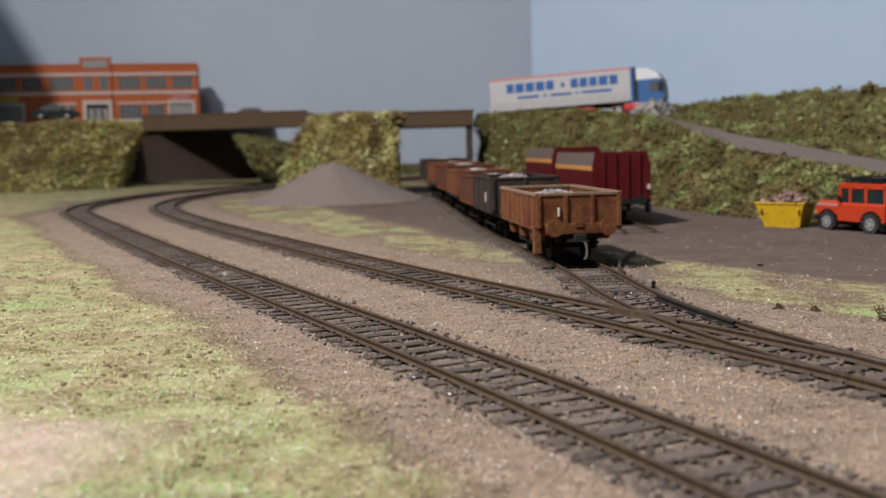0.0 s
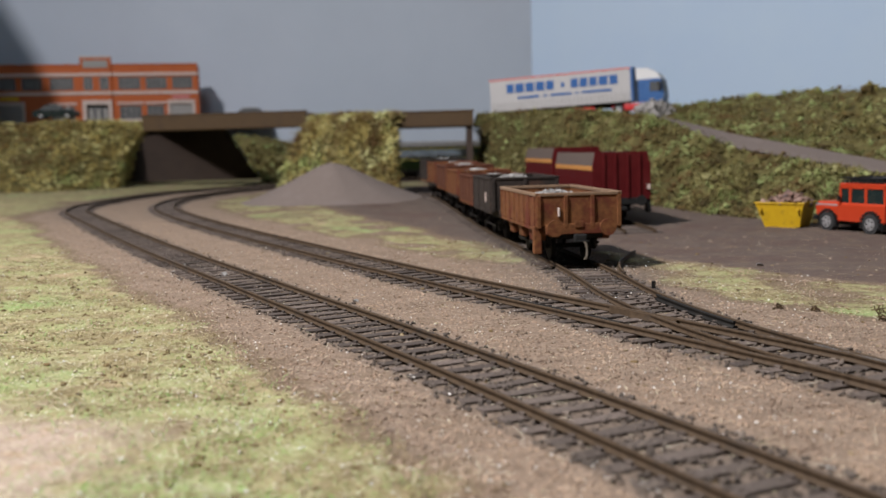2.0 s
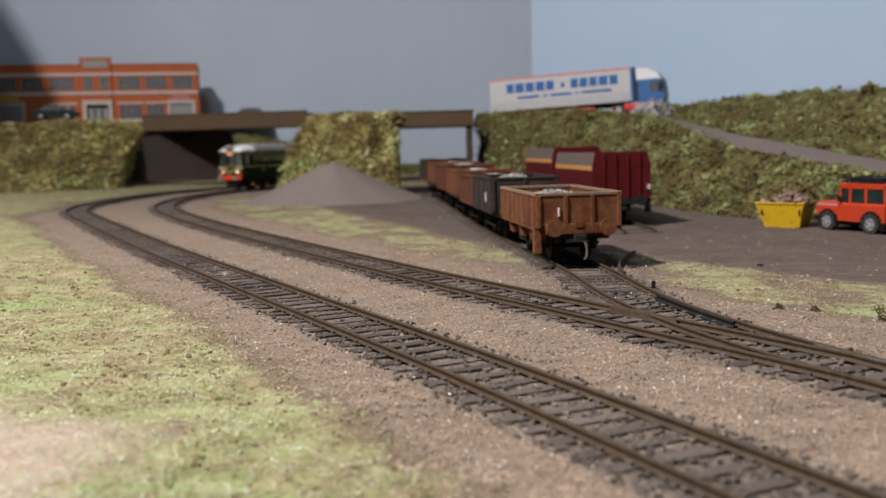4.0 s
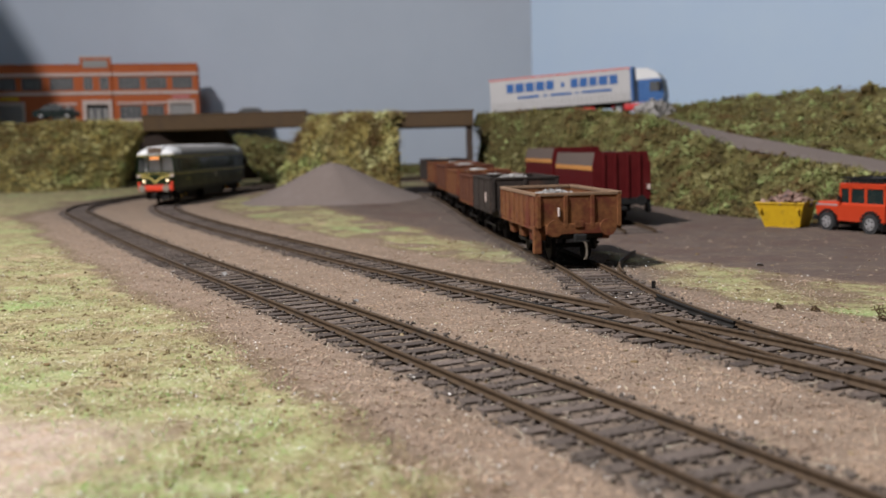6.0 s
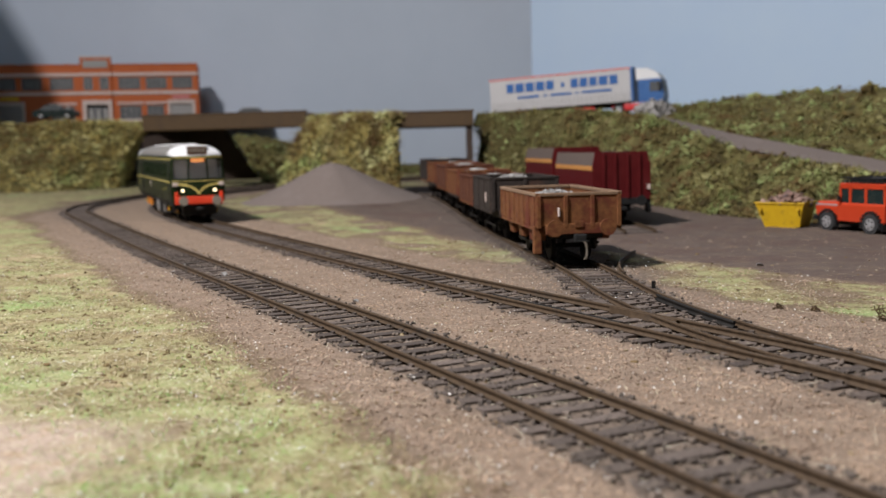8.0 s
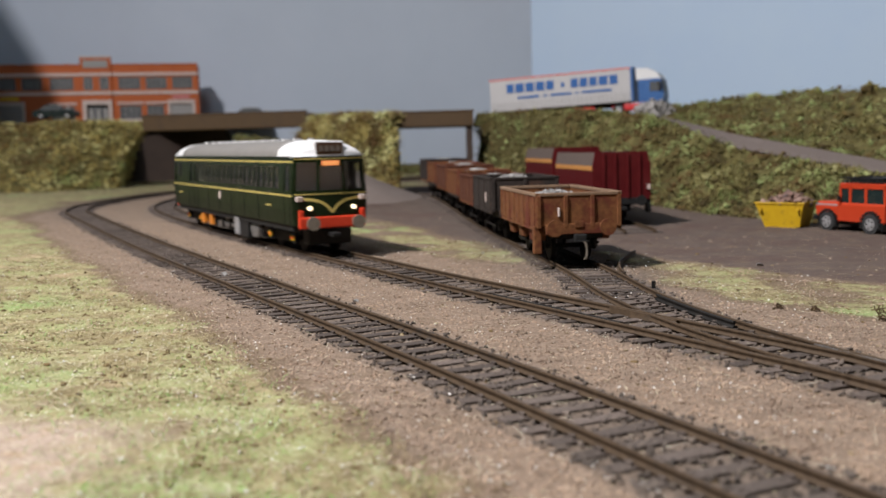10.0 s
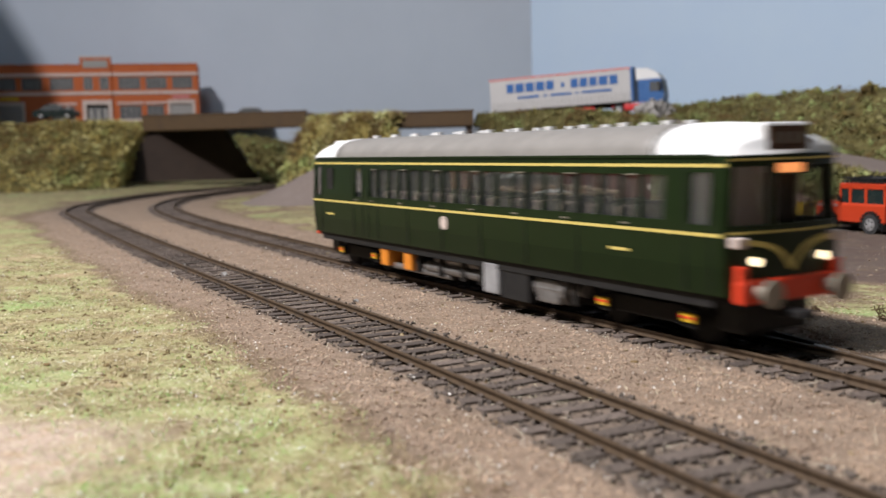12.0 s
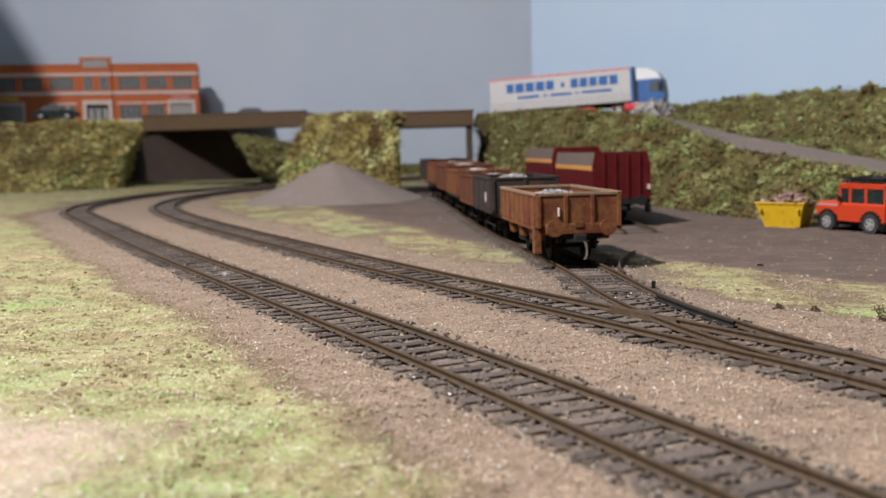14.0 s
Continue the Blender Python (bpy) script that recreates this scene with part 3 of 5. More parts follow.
def verge_road():
    """The grey road that climbs the bank to the bridges."""
    rows = [[Vector(r[1]) * 0.94 + Vector(r[2]) * 0.06 + Vector((0, 0, 1.0)), Vector(r[1]) * 0.08 + Vector(r[2]) * 0.92 + Vector((0, 0, 1.0))] for r in RIGHT]
    grid, f = loft([[tuple(p) for p in r] for r in rows], 80, 10, 0.7, 3.0)
    tagged(mesh_thing("road", grid.reshape(-1, 3), f, M_ROAD), "narrow grey-brown gravel road climbing the embankment", "road", kind="structure")


verge_road()


# ---- bridges ----
def bridge(name, label, x0, y0, x1, y1, z0, z1, deck, posts):
    turn = math.degrees(math.atan2(y1 - y0, x1 - x0))
    length = math.hypot(x1 - x0, y1 - y0)
    b = thing(name, label, "bridge", mm(x0, y0, 0, turn))
    bm = B(0, length, 0, 5, z0, z1, bev=0.8)
    part("girder", bm, M_WOOD, b)
    bm = B(-1.2, length + 1.2, -0.9, 5.9, z1, z1 + 1.6, bev=0.4)
    part("coping", bm, M_WOOD, b)
    part("deck", B(0, length, 5, deck, z0 + 2, z0 + 8), M_CARD, b)
    part("girder", B(0, length, deck, deck + 5, z0, z1, bev=0.8), M_WOOD, b)
    for a, c, d0, d1 in posts:
        part("abutment", B(a, c, d0, d1, -4, z0 + 1, bev=0.4), M_CARD, b, "dark brown card abutment wall")
    return b


bridge("road_bridge", "road bridge with a dark stained wooden girder", -394, 1312, -173, 1286, 81.5, 101, 42, [])
bridge("road_bridge", "short road bridge with a wooden girder and dark posts", -49, 1062, 36, 1060, 72.0, 87.5, 76, [(77, 84, 4, 78)])
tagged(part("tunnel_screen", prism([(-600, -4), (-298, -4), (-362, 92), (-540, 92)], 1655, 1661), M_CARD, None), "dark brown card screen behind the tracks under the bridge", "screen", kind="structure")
# base of the works; its hidden skewed right part is added to shade the screen
tagged(part("works_base", outline_board([(-900, 1582), (-640, 1594), (-474, 1642), (-352, 1496), (-296, 1496), (-296, 1765), (-900, 1765)], 93, 96), M_ROAD, None), "thin grey base board under the works, extended out of view to shade the screen", "base board", kind="structure")


# ---- tracks ----
def rail_mesh(path, off, s0, s1, top=0.0, step=6.0, shift=None, zf=None):
    """Bullhead section swept along a path."""
    prof = [(-0.75, -1.95), (0.75, -1.95), (0.7, -1.7), (0.2, -1.45), (0.18, -0.8), (0.4, -0.62), (0.4, -0.1), (0.28, 0.0), (-0.28, 0.0), (-0.4, -0.1), (-0.4, -0.62), (-0.18, -0.8), (-0.2, -1.45), (-0.7, -1.7)]
    bm = bmesh.new()
    rings = []
    for s in np.linspace(s0, s1, max(2, int(abs(s1 - s0) / step))):
        o = off + (shift(s) if shift else 0.0)
        x, y, h = at(path, s, o)
        z = top + (zf(x, y) if zf else 0.0)
        rings.append([bm.verts.new((x - math.sin(h) * a, y + math.cos(h) * a, z + b)) for a, b in prof])
    n = len(prof)
    for r, q in zip(rings, rings[1:]):
        for i in range(n):
            f = bm.faces.new((r[i], r[(i + 1) % n], q[(i + 1) % n], q[i]))
            f.smooth = i not in (0, 7)
            f.material_index = 1 if i in (6, 7, 8) else 0
    bm.faces.new(rings[0])
    bm.faces.new(list(reversed(rings[-1])))
    return bm


def rail(parent, *args, bright=False, dark=False, **kw):
    ob = part("check_rail" if dark else "rail", rail_mesh(*args, **kw), M_CHASSIS if dark else M_RAIL, parent)
    ob.data.materials.append(M_RAILTOP if bright else M_CHASSIS if dark else M_RAIL)
    return ob


def sleeper_mesh(length=28.5):
    bm = bmesh.new()
    box(bm, -length / 2, length / 2, -1.8, 1.8, -3.7, -1.98, bev=0.22)
    for g in (-8.6, 8.6):
        for k in (-1.45, 1.45):
            box(bm, g + 0.72 * k - 0.35, g + 0.72 * k + 0.35, -0.9, 0.9, -2.05, -1.35)
    return bm


def sleepers(parent, path, s0, s1, first, pitch=8.4, zf=None, length=None, skip=None):
    s, i = s0, 0
    r = random.Random(int(s0 + s1))
    while s < s1:
        x, y, h = at(path, s, length(s)[0] if length else 0.0)
        if not (skip and skip(s)):
            o = again(first, mm(x, y, (zf(x, y) if zf else 0.0) - 0.25 * r.random(), math.degrees(h) - 90 + r.uniform(-1.5, 1.5)), parent)
            if length:
                o.scale = (length(s)[1] / 30.0, 1, 1)
        s += pitch + r.uniform(-0.25, 0.25)


def track(name, label, path, s0, s1, gauge=8.6, zf=None, skip=None):
    t = thing(name, label, "railway track", Matrix())
    rail(t, path, gauge, s0, s1, zf=zf)
    rail(t, path, -gauge, s0, s1, zf=zf)
    first = part("sleeper", sleeper_mesh(), M_SLEEPER, t)
    x, y, h = at(path, s0)
    first.matrix_basis = mm(x, y, zf(x, y) if zf else 0.0, math.degrees(h) - 90)
    sleepers(t, path, s0 + 8.4, s1, first, zf=zf, skip=skip)
    return t, first


track("railway_track", "weathered model track with brown sleepers and rusty rails", FIRST, 330, 2560, zf=rise)
second, first_sleeper = track("railway_track", "curving model track with brown sleepers and rusty rails", SECOND, 346, 2540, zf=rise, skip=lambda s: 496 < s < 751)


def turnout():
    t = thing("turnout", "weathered track turnout leading to the goods siding", "railway turnout", Matrix())
    # long timbers under both roads
    s = 500.0
    while s < 751:
        x, y, h = at(SECOND, s)
        d, side, _ = nearest(SIDING, x, y)
        gap = d if y > 175 else 0.0
        length = 30 + min(gap, 36)
        o = again(first_sleeper, mm(*at(SECOND, s, -min(gap, 36) / 2)[:2], -0.1 * random.random(), math.degrees(h) - 93), t)
        o.scale = (length / 30.0, 1, 1)
        s += 8.4
    rail(t, SIDING, -8.6, 2, 250, zf=lambda x, y: 0.0)
    rail(t, SIDING, 8.6, 20, 250)
    # bright switch blade, wing rails, check rails and frog
    rail(t, SIDING, -7.2, 4, 62, bright=True, top=-0.05, shift=lambda s: 0.0)
    rail(t, SECOND, -7.9, 486, 598, bright=True, top=0.06)
    rail(t, SECOND, 6.9, 692, 758, top=-0.02, dark=True)
    rail(t, SIDING, -6.9, 96, 150, top=-0.02, dark=True)
    bm = bmesh.new()
    x, y, h = at(SECOND, 700, -8.6)
    v = [(-2.0, -14), (2.0, -14), (0.9, 16), (-0.9, 16)]
    lo = [bm.verts.new((a, b, -2.3)) for a, b in v]
    hi = [bm.verts.new((a * 0.7, b, -0.35)) for a, b in v]
    bm.faces.new(lo), bm.faces.new(hi)
    for i in range(4):
        bm.faces.new((lo[i], lo[(i + 1) % 4], hi[(i + 1) % 4], hi[i]))
    part("frog", bm, M_RAIL, t, "dark rusty crossing frog").matrix_basis = mm(x, y, 0, math.degrees(h) - 90)
    first = part("sleeper", sleeper_mesh(), M_SLEEPER, t)
    first.matrix_basis = mm(*at(SIDING, 150)[:2], 0, math.degrees(at(SIDING, 150)[2]) - 90)
    sleepers(t, SIDING, 158.4, 256, first)


turnout()
siding = thing("railway_track", "siding track under the rusty wagons", "railway track", Matrix())
rail(siding, SIDING, 8.6, 250, 860, zf=rise)
rail(siding, SIDING, -8.6, 250, 860, zf=rise)
sid_first = part("sleeper", sleeper_mesh(), M_SLEEPER, siding)
sid_first.matrix_basis = mm(*at(SIDING, 258)[:2], 0, math.degrees(at(SIDING, 258)[2]) - 90)
sleepers(siding, SIDING, 266, 860, sid_first, zf=rise)
yard = thing("railway_track", "yard track curving under the maroon wagons", "railway track", Matrix())
rail(yard, YARD, 8.6, 200, 600, zf=rise)
rail(yard, YARD, -8.6, 200, 600, zf=rise)
rail(yard, YARD, -8.6, 10, 92, zf=rise)
yard_first = part("sleeper", sleeper_mesh(), M_SLEEPER, yard)
yard_first.matrix_basis = mm(*at(YARD, 206)[:2], 0, math.degrees(at(YARD, 206)[2]) - 90)
sleepers(yard, YARD, 214.4, 600, yard_first, zf=rise)


# ---- loose scatter ----
def loose():
    r = np.random.default_rng(3)
    grains, stones, blades, lush = [], [], [], []
    for _ in range(110000):
        y = 105 + 620 * r.random() ** 1.8
        x = (r.random() - 0.5) * (0.98 * y + 20)
        d1, s1, _ = nearest(FIRST, x, y)
        d2 = nearest(SECOND, x, y)[0]
        d3 = nearest(SIDING, x, y)[0]
        t, yd, bed, _ = cover(x, y)
        z = level(x, y)
        near = min(d1, d2, d3 if y > 170 else 99)
        if near < 17:
            if r.random() < 0.25:
                stones.append((x, y, z + 0.3, 0.25 + 0.5 * r.random() ** 2))
            continue
        if r.random() < 1 - t and yd < 0.5:
            grains.append((x, y, z + 0.05, 0.13 + 0.36 * r.random() ** 3))
        elif yd > 0.5 and r.random() < 0.015:
            grains.append((x, y, z, 0.25 + 0.5 * r.random() ** 3))
        if t > 0.25 and r.random() < 0.55 * t * (0.25 + max(0.0, min(1.0, 0.6 + 1.6 * nz(x, y, 0.03, 60.0)))):
            g = nz(x, y, 0.018, 40.0)
            (lush if g > 0.05 and r.random() < 0.8 else blades).append((x, y, z + (min(2.5, 0.03 * (d1 - 40)) if s1 > 40 else 0) - 0.2, 0.7 + 1.9 * r.random() ** 2))
    straw, crumbs = [], []
    for _ in range(42000):
        y = 120 + 420 * r.random() ** 1.4
        x = (r.random() - 0.5) * 0.95 * y
        t = cover(x, y)[0]
        if r.random() < (0.10 + 0.9 * t) * min(1.0, 0.45 + max(0.0, y - 170) / 120):
            s1 = nearest(FIRST, x, y)[1]
            (straw if r.random() < 0.68 or cover(x, y)[3] > 0.3 else crumbs).append((x, y, level(x, y) + (min(2.5, 0.03 * (s1 - 40)) if s1 > 40 else 0) + 0.3, 1.0 + 4.5 * r.random() ** 3))
    lying = np.random.default_rng(77)
    crumbs = [(a, b, c - 0.3, 0.18 + 0.15 * d * lying.random()) for a, b, c, d in crumbs]
    grit = []
    for _ in range(2600):
        y = 130 + 380 * lying.random() ** 1.2
        x = (lying.random() - 0.55) * 0.9 * y
        if min(nearest(FIRST, x, y)[0], nearest(SECOND, x, y)[0]) > 12 and cover(x, y)[1] < 0.5:
            s1 = nearest(FIRST, x, y)[1]
            grit.append((x, y, level(x, y) + (min(2.5, 0.03 * (s1 - 40)) if s1 > 40 else 0) + 0.5, 0.10 + 0.22 * lying.random() ** 3))
    tagged(scatter("pale_grit", grit, M_GRIT, lying, 0.5, 0.7), "tiny white flecks of grit on the ground", "scatter", kind="stuff")
    tagged(scatter("turf_crumbs", crumbs, M_CRUMB, lying, 0.6, 0.6), "brown and pale crumbs of scatter in the turf", "scatter", kind="stuff")
    tagged(fibres("dry_straw", straw, M_STRAW, lying, 0.065, 1.1), "pale dry straw fibres lying on the turf", "grass", kind="stuff")
    for _ in range(26000):
        y = 300 + 1000 * r.random()
        x = (r.random() - 0.5) * 1.0 * y
        t = cover(x, y)[0]
        if t > 0.3 and r.random() < t:
            s1 = nearest(FIRST, x, y)[1]
            blades.append((x, y, level(x, y) + (min(2.5, 0.03 * (s1 - 40)) if s1 > 40 else 0) - 0.2, 1.2 + 2.2 * r.random()))
    # standing tufts, dense on the near turf, greener in two patches
    spots = np.random.default_rng(91)
    for _ in range(60000):
        y = 118 + 430 * spots.random() ** 1.3
        x = -0.5 * y * spots.random() - 2
        t, _, _, bare = cover(x, y)
        thick = max(0.0, min(1.0, 0.55 + 1.3 * nz(x, y, 0.05, 71.0)))
        if spots.random() > t * (0.25 + 0.75 * thick) * (1 - 0.85 * bare):
            continue
        s1 = nearest(FIRST, x, y)[1]
        z = level(x, y) + (min(2.5, 0.03 * (s1 - 40)) if s1 > 40 else 0) - 0.2
        green = 1.0 * math.exp(-((x + 46) / 26) ** 2 - ((y - 165) / 45) ** 2) + max(0.0, 0.12 + 1.3 * nz(x, y, 0.022, 40.0))
        (lush if spots.random() < green else blades).append((x, y, z, 0.8 + 2.2 * spots.random() ** 2))
    tagged(scatter("ballast_grains", grains, M_GRAIN, r, 0.4), "loose tan ballast grains", "ballast", kind="stuff")
    tagged(scatter("track_ballast", stones, M_STONE, r, 0.4), "dark chippings between the sleepers", "ballast", kind="stuff")
    tagged(fibres("grass", blades, M_BLADE, r), "straw-coloured static grass fibres", "grass", kind="stuff")
    if lush:
        tagged(fibres("green_grass", lush, M_LUSH, r), "bright green static grass fibres", "grass", kind="stuff")


loose()

# ---- the railcar ----
CAR = 258.0


def body_half(z):
    return float(np.interp(z, [13, 20, 27, 34, 45], [17.6, 18.4, 18.6, 18.3, 17.2]))


def side_panels(sign, openings, z0=13.6, z1=45.2, s0=3.0, s1=CAR - 3.0):
    """A body side with real openings (s0, s1, z0, z1)."""
    ss = sorted({s0, s1, *[o[0] for o in openings], *[o[1] for o in openings]})
    zs = sorted({z0, z1, 20.0, 27.0, *[o[2] for o in openings], *[o[3] for o in openings]})
    bm = bmesh.new()
    for a, b in zip(ss, ss[1:]):
        for c, d in zip(zs, zs[1:]):
            m = ((a + b) / 2, (c + d) / 2)
            if any(o[0] < m[0] < o[1] and o[2] < m[1] < o[3] for o in openings):
                continue
            bm.faces.new([bm.verts.new((s, sign * body_half(z), z)) for s, z in ((a, c), (b, c), (b, d), (a, d))])
    bmesh.ops.remove_doubles(bm, verts=bm.verts, dist=0.001)
    r = bmesh.ops.extrude_face_region(bm, geom=list(bm.faces))
    for v in r["geom"]:
        if isinstance(v, bmesh.types.BMVert):
            v.co.y -= sign * 0.7
    return bm


def roof_half(z):
    return 17.3 * math.sqrt(max(0.0, 1 - ((z - 45.2) / 7.9) ** 2.2))


def roof_mesh(s0, s1, n, dome0=False, dome1=False):
    bm = bmesh.new()
    rings = []
    for s in np.linspace(s0, s1, n):
        k = 1.0
        if dome1 and s > s1 - 26:
            k = math.sqrt(max(0.0, 1 - ((s - s1 + 26) / 27.5) ** 3))
        if dome0 and s < s0 + 26:
            k = math.sqrt(max(0.0, 1 - ((s0 + 26 - s) / 27.5) ** 3))
        ring = []
        for i in range(17):
            a = math.pi * i / 16
            ring.append(bm.verts.new((s, 17.3 * (0.93 + 0.07 * k) * math.copysign(abs(math.cos(a)) ** 0.8, math.cos(a)), 45.2 + 7.9 * k * math.sin(a) ** 0.9)))
        rings.append(ring)
    for r, q in zip(rings, rings[1:]):
        for i in range(16):
            bm.faces.new((r[i], r[i + 1], q[i + 1], q[i]))
    for r in (rings[0], rings[-1]):
        bm.faces.new(r)
    return bm


def strip(bm, pts, w, lift=0.12):
    """A painted line through points in the plane of the end, as a raised ribbon (x, y, z)."""
    pts = [Vector(p) for p in pts]
    rows = []
    for k, p in enumerate(pts):
        d = (pts[min(k + 1, len(pts) - 1)] - pts[max(k - 1, 0)]).normalized()
        n = Vector((1, 0, 0)).cross(d).normalized() * (w / 2)
        up = Vector((lift, 0, 0))
        rows.append([bm.verts.new(q) for q in (p - n, p + n, p + n + up, p - n + up)])
    for a, b in zip(rows, rows[1:]):
        for i in range(4):
            bm.faces.new((a[i], a[(i + 1) % 4], b[(i + 1) % 4], b[i]))
    bm.faces.new(rows[0]), bm.faces.new(rows[-1][::-1])
    bmesh.ops.recalc_face_normals(bm, faces=bm.faces)
    return bm


def end_x(y):
    return CAR - 2.6 * (abs(y) / 17.5) ** 2


def end_panel(openings):
    """The bowed cab front with its window openings (y0, y1, z0, z1)."""
    ys = sorted({-17.6, -13, -8, -4, 0, 4, 8, 13, 17.6, *[o[0] for o in openings], *[o[1] for o in openings]})
    zs = sorted({13.6, 20.0, 27.0, 45.2, *[o[2] for o in openings], *[o[3] for o in openings]})
    bm = bmesh.new()
    for a, b in zip(ys, ys[1:]):
        for c, d in zip(zs, zs[1:]):
            m = ((a + b) / 2, (c + d) / 2)
            if any(o[0] < m[0] < o[1] and o[2] < m[1] < o[3] for o in openings):
                continue
            bm.faces.new([bm.verts.new((end_x(y), y * body_half(z) / 17.9, z)) for y, z in ((a, c), (b, c), (b, d), (a, d))])
    bmesh.ops.remove_doubles(bm, verts=bm.verts, dist=0.001)
    r = bmesh.ops.extrude_face_region(bm, geom=list(bm.faces))
    for v in r["geom"]:
        if isinstance(v, bmesh.types.BMVert):
            v.co.x -= 0.8
    return bm


def cab_end(car, flip, lit):
    """One cab: front with three windows, whiskers, buffer beam, lamps and headcode box."""
    base = Matrix() if not flip else Matrix.Translation((CAR * MM, 0, 0)) @ Matrix.Rotation(math.pi, 4, "Z")
    wins = [(-16.3, -6.9, 29.6, 42.6), (-5.6, 5.6, 29.6, 40.6), (6.9, 16.3, 29.6, 42.6)]
    blind = [(-4.6, 4.6, 41.0, 43.2)]
    made = [part("cab_front", end_panel(wins + blind), M_GREEN, car, "dark green bowed cab front")]
    front = made[0]
    sub = []
    for a, b, c, d in wins:
        sub.append(part("cab_window", B(CAR - 4.0, CAR - 3.6, a - 0.4, b + 0.4, c - 0.4, d + 0.4), M_CABGLASS, front))
        sub[-1].visible_shadow = False
    sub.append(part("destination_blind", B(CAR - 1.6, CAR - 1.1, -4.6, 4.6, 41.0, 43.2), M_DEST if lit else M_BROWNGLASS, front, "glowing orange destination blind" if lit else ""))
    for off, wide, z in ((0.02, 1.0, 44.2), (0.05, 1.03, 27.9)):
        bm = bmesh.new()
        strip(bm, [(end_x(y) + off, y * wide, z) for y in np.linspace(-17.2, 17.2, 13)], 0.5)
        sub.append(part("lining", bm, M_YELLOW, front, "thin cream-yellow line"))
    for sg in (-1, 1):
        bm = bmesh.new()
        strip(bm, [(end_x(sg * y) + 0.05, sg * y, 19.2 + 6.6 * (1 - math.exp(-y / 4.2)) * 1.03) for y in np.linspace(0, 17.8, 13)], 1.3)
        sub.append(part("whisker", bm, M_YELLOW, front, "cream-yellow curved speed whisker"))
    for sg in (-1, 1):
        bm = C((CAR - 0.9, sg * 10.9, 21.4), 1.0, 2.2, "x", 16)
        sub.append(part("headlamp", bm, M_LAMP if lit else M_BLACK, front, "lit warm white headlamp" if lit else ""))
        bm = C((CAR + 1.6, sg * 11.2, 14.6), 1.5, 6.0, "x", 14)
        cyl(bm, (CAR + 5.0, sg * 11.2, 14.6), 3.2, 0.9, "x", 20)
        sub.append(part("buffer", bm, M_BUFFER, front, "worn steel buffer"))
        bm = B(CAR - 2.8, CAR + 0.2, sg * 15.6 - 1.6, sg * 15.6 + 1.6, 24.6, 27.0, bev=0.4)
        sub.append(part("lamp_bracket", bm, M_CREAM, front))
        bm = B(CAR - 1.6, CAR + 0.4, sg * 15.2 - 1.1, sg * 15.2 + 1.1, 16.4, 20.6, bev=0.4)
        sub.append(part("jumper_box", bm, M_RED, front, "red jumper cable box"))
    made.append(part("buffer_beam", B(CAR - 2.0, CAR + 0.9, -16.4, 16.4, 12.0, 17.4, bev=0.7), M_RED, car, "bright red buffer beam"))
    made.append(part("coupling", B(CAR - 3.0, CAR + 5.5, -2.2, 2.2, 8.0, 10.0, bev=0.6), M_BLACK, car))
    made.append(part("snowplough", B(CAR - 12.0, CAR - 4.0, -11.0, 11.0, 4.0, 12.2, bev=1.0), M_BLACK, car))
    hb = part("headcode_box", B(CAR - 16.0, CAR - 1.6, -7.4, 7.4, 45.4, 52.4, bev=0.9), M_WHITE, car, "white roof headcode box")
    made.append(hb)
    sub.append(part("headcode_glass", B(CAR - 1.8, CAR - 1.2, -6.5, 6.5, 46.2, 51.6), M_BROWNGLASS, hb, "brown headcode panel with faint figures"))
    bm = bmesh.new()
    for k in (-4.2, -1.4, 1.4, 4.2):
        box(bm, CAR - 1.3, CAR - 1.0, k - 0.9, k + 0.9, 47.6, 50.2)
    sub.append(part("figures", bm, M_INSIDE, hb))
    made.append(part("roof_dome", roof_mesh(CAR - 29, CAR - 1.5, 18, dome1=True), M_WHITE, car, "white painted roof dome", smooth=True))
    if flip:
        for o in made:
            o.matrix_basis = base
    return front


def bogie(car, s):
    e = part("bogie", box(box(B(-16, 16, 10.0, 12.4, 4.2, 9.0, bev=0.6), -16, 16, -12.4, -10.0, 4.2, 9.0, bev=0.6), -4, 4, -10, 10, 6, 9.4), M_CHASSIS, car, "dark bogie frame")
    e.matrix_basis = mm(s, 0, 0)
    for k in (-17.0, 17.0):
        bm = bmesh.new()
        for sg in (-1, 1):
            cyl(bm, (0, sg * 7.6, 0), 6.1, 1.9, "y", 28)
            cyl(bm, (0, sg * 6.9, 0), 6.7, 0.5, "y", 28)
            cyl(bm, (0, sg * 8.7, 0), 2.0, 0.7, "y", 8)
        cyl(bm, (0, 0, 0), 1.0, 20, "y", 10)
        w = part("wheelset", bm, M_CHASSIS, e)
        w.matrix_basis = mm(k, 0, 6.1)
        for sg in (-1, 1):
            part("axlebox", B(k - 2.2, k + 2.2, sg * 12.9 - 0.8, sg * 12.9 + 0.8, 4.0, 8.6, bev=0.5), M_BLACK, e)
    for k in (-17.0, 17.0):
        for sg in (-1, 1):
            cover_plate = part("axle_cover", B(k - 2.2, k + 2.2, sg * 14.0 - 0.4, sg * 14.0 + 0.4, 5.4, 7.8, bev=0.3), M_AXLE, e, "bright yellow axle end")
            part("stripe", B(k - 2.2, k + 2.2, sg * 14.4 - 0.15, sg * 14.4 + 0.15, 6.4, 6.9), M_RED, cover_plate)
    part("side_frame_filler", B(-21, 21, -11.5, 11.5, 7.5, 12.5), M_BLACK, e)
    return e


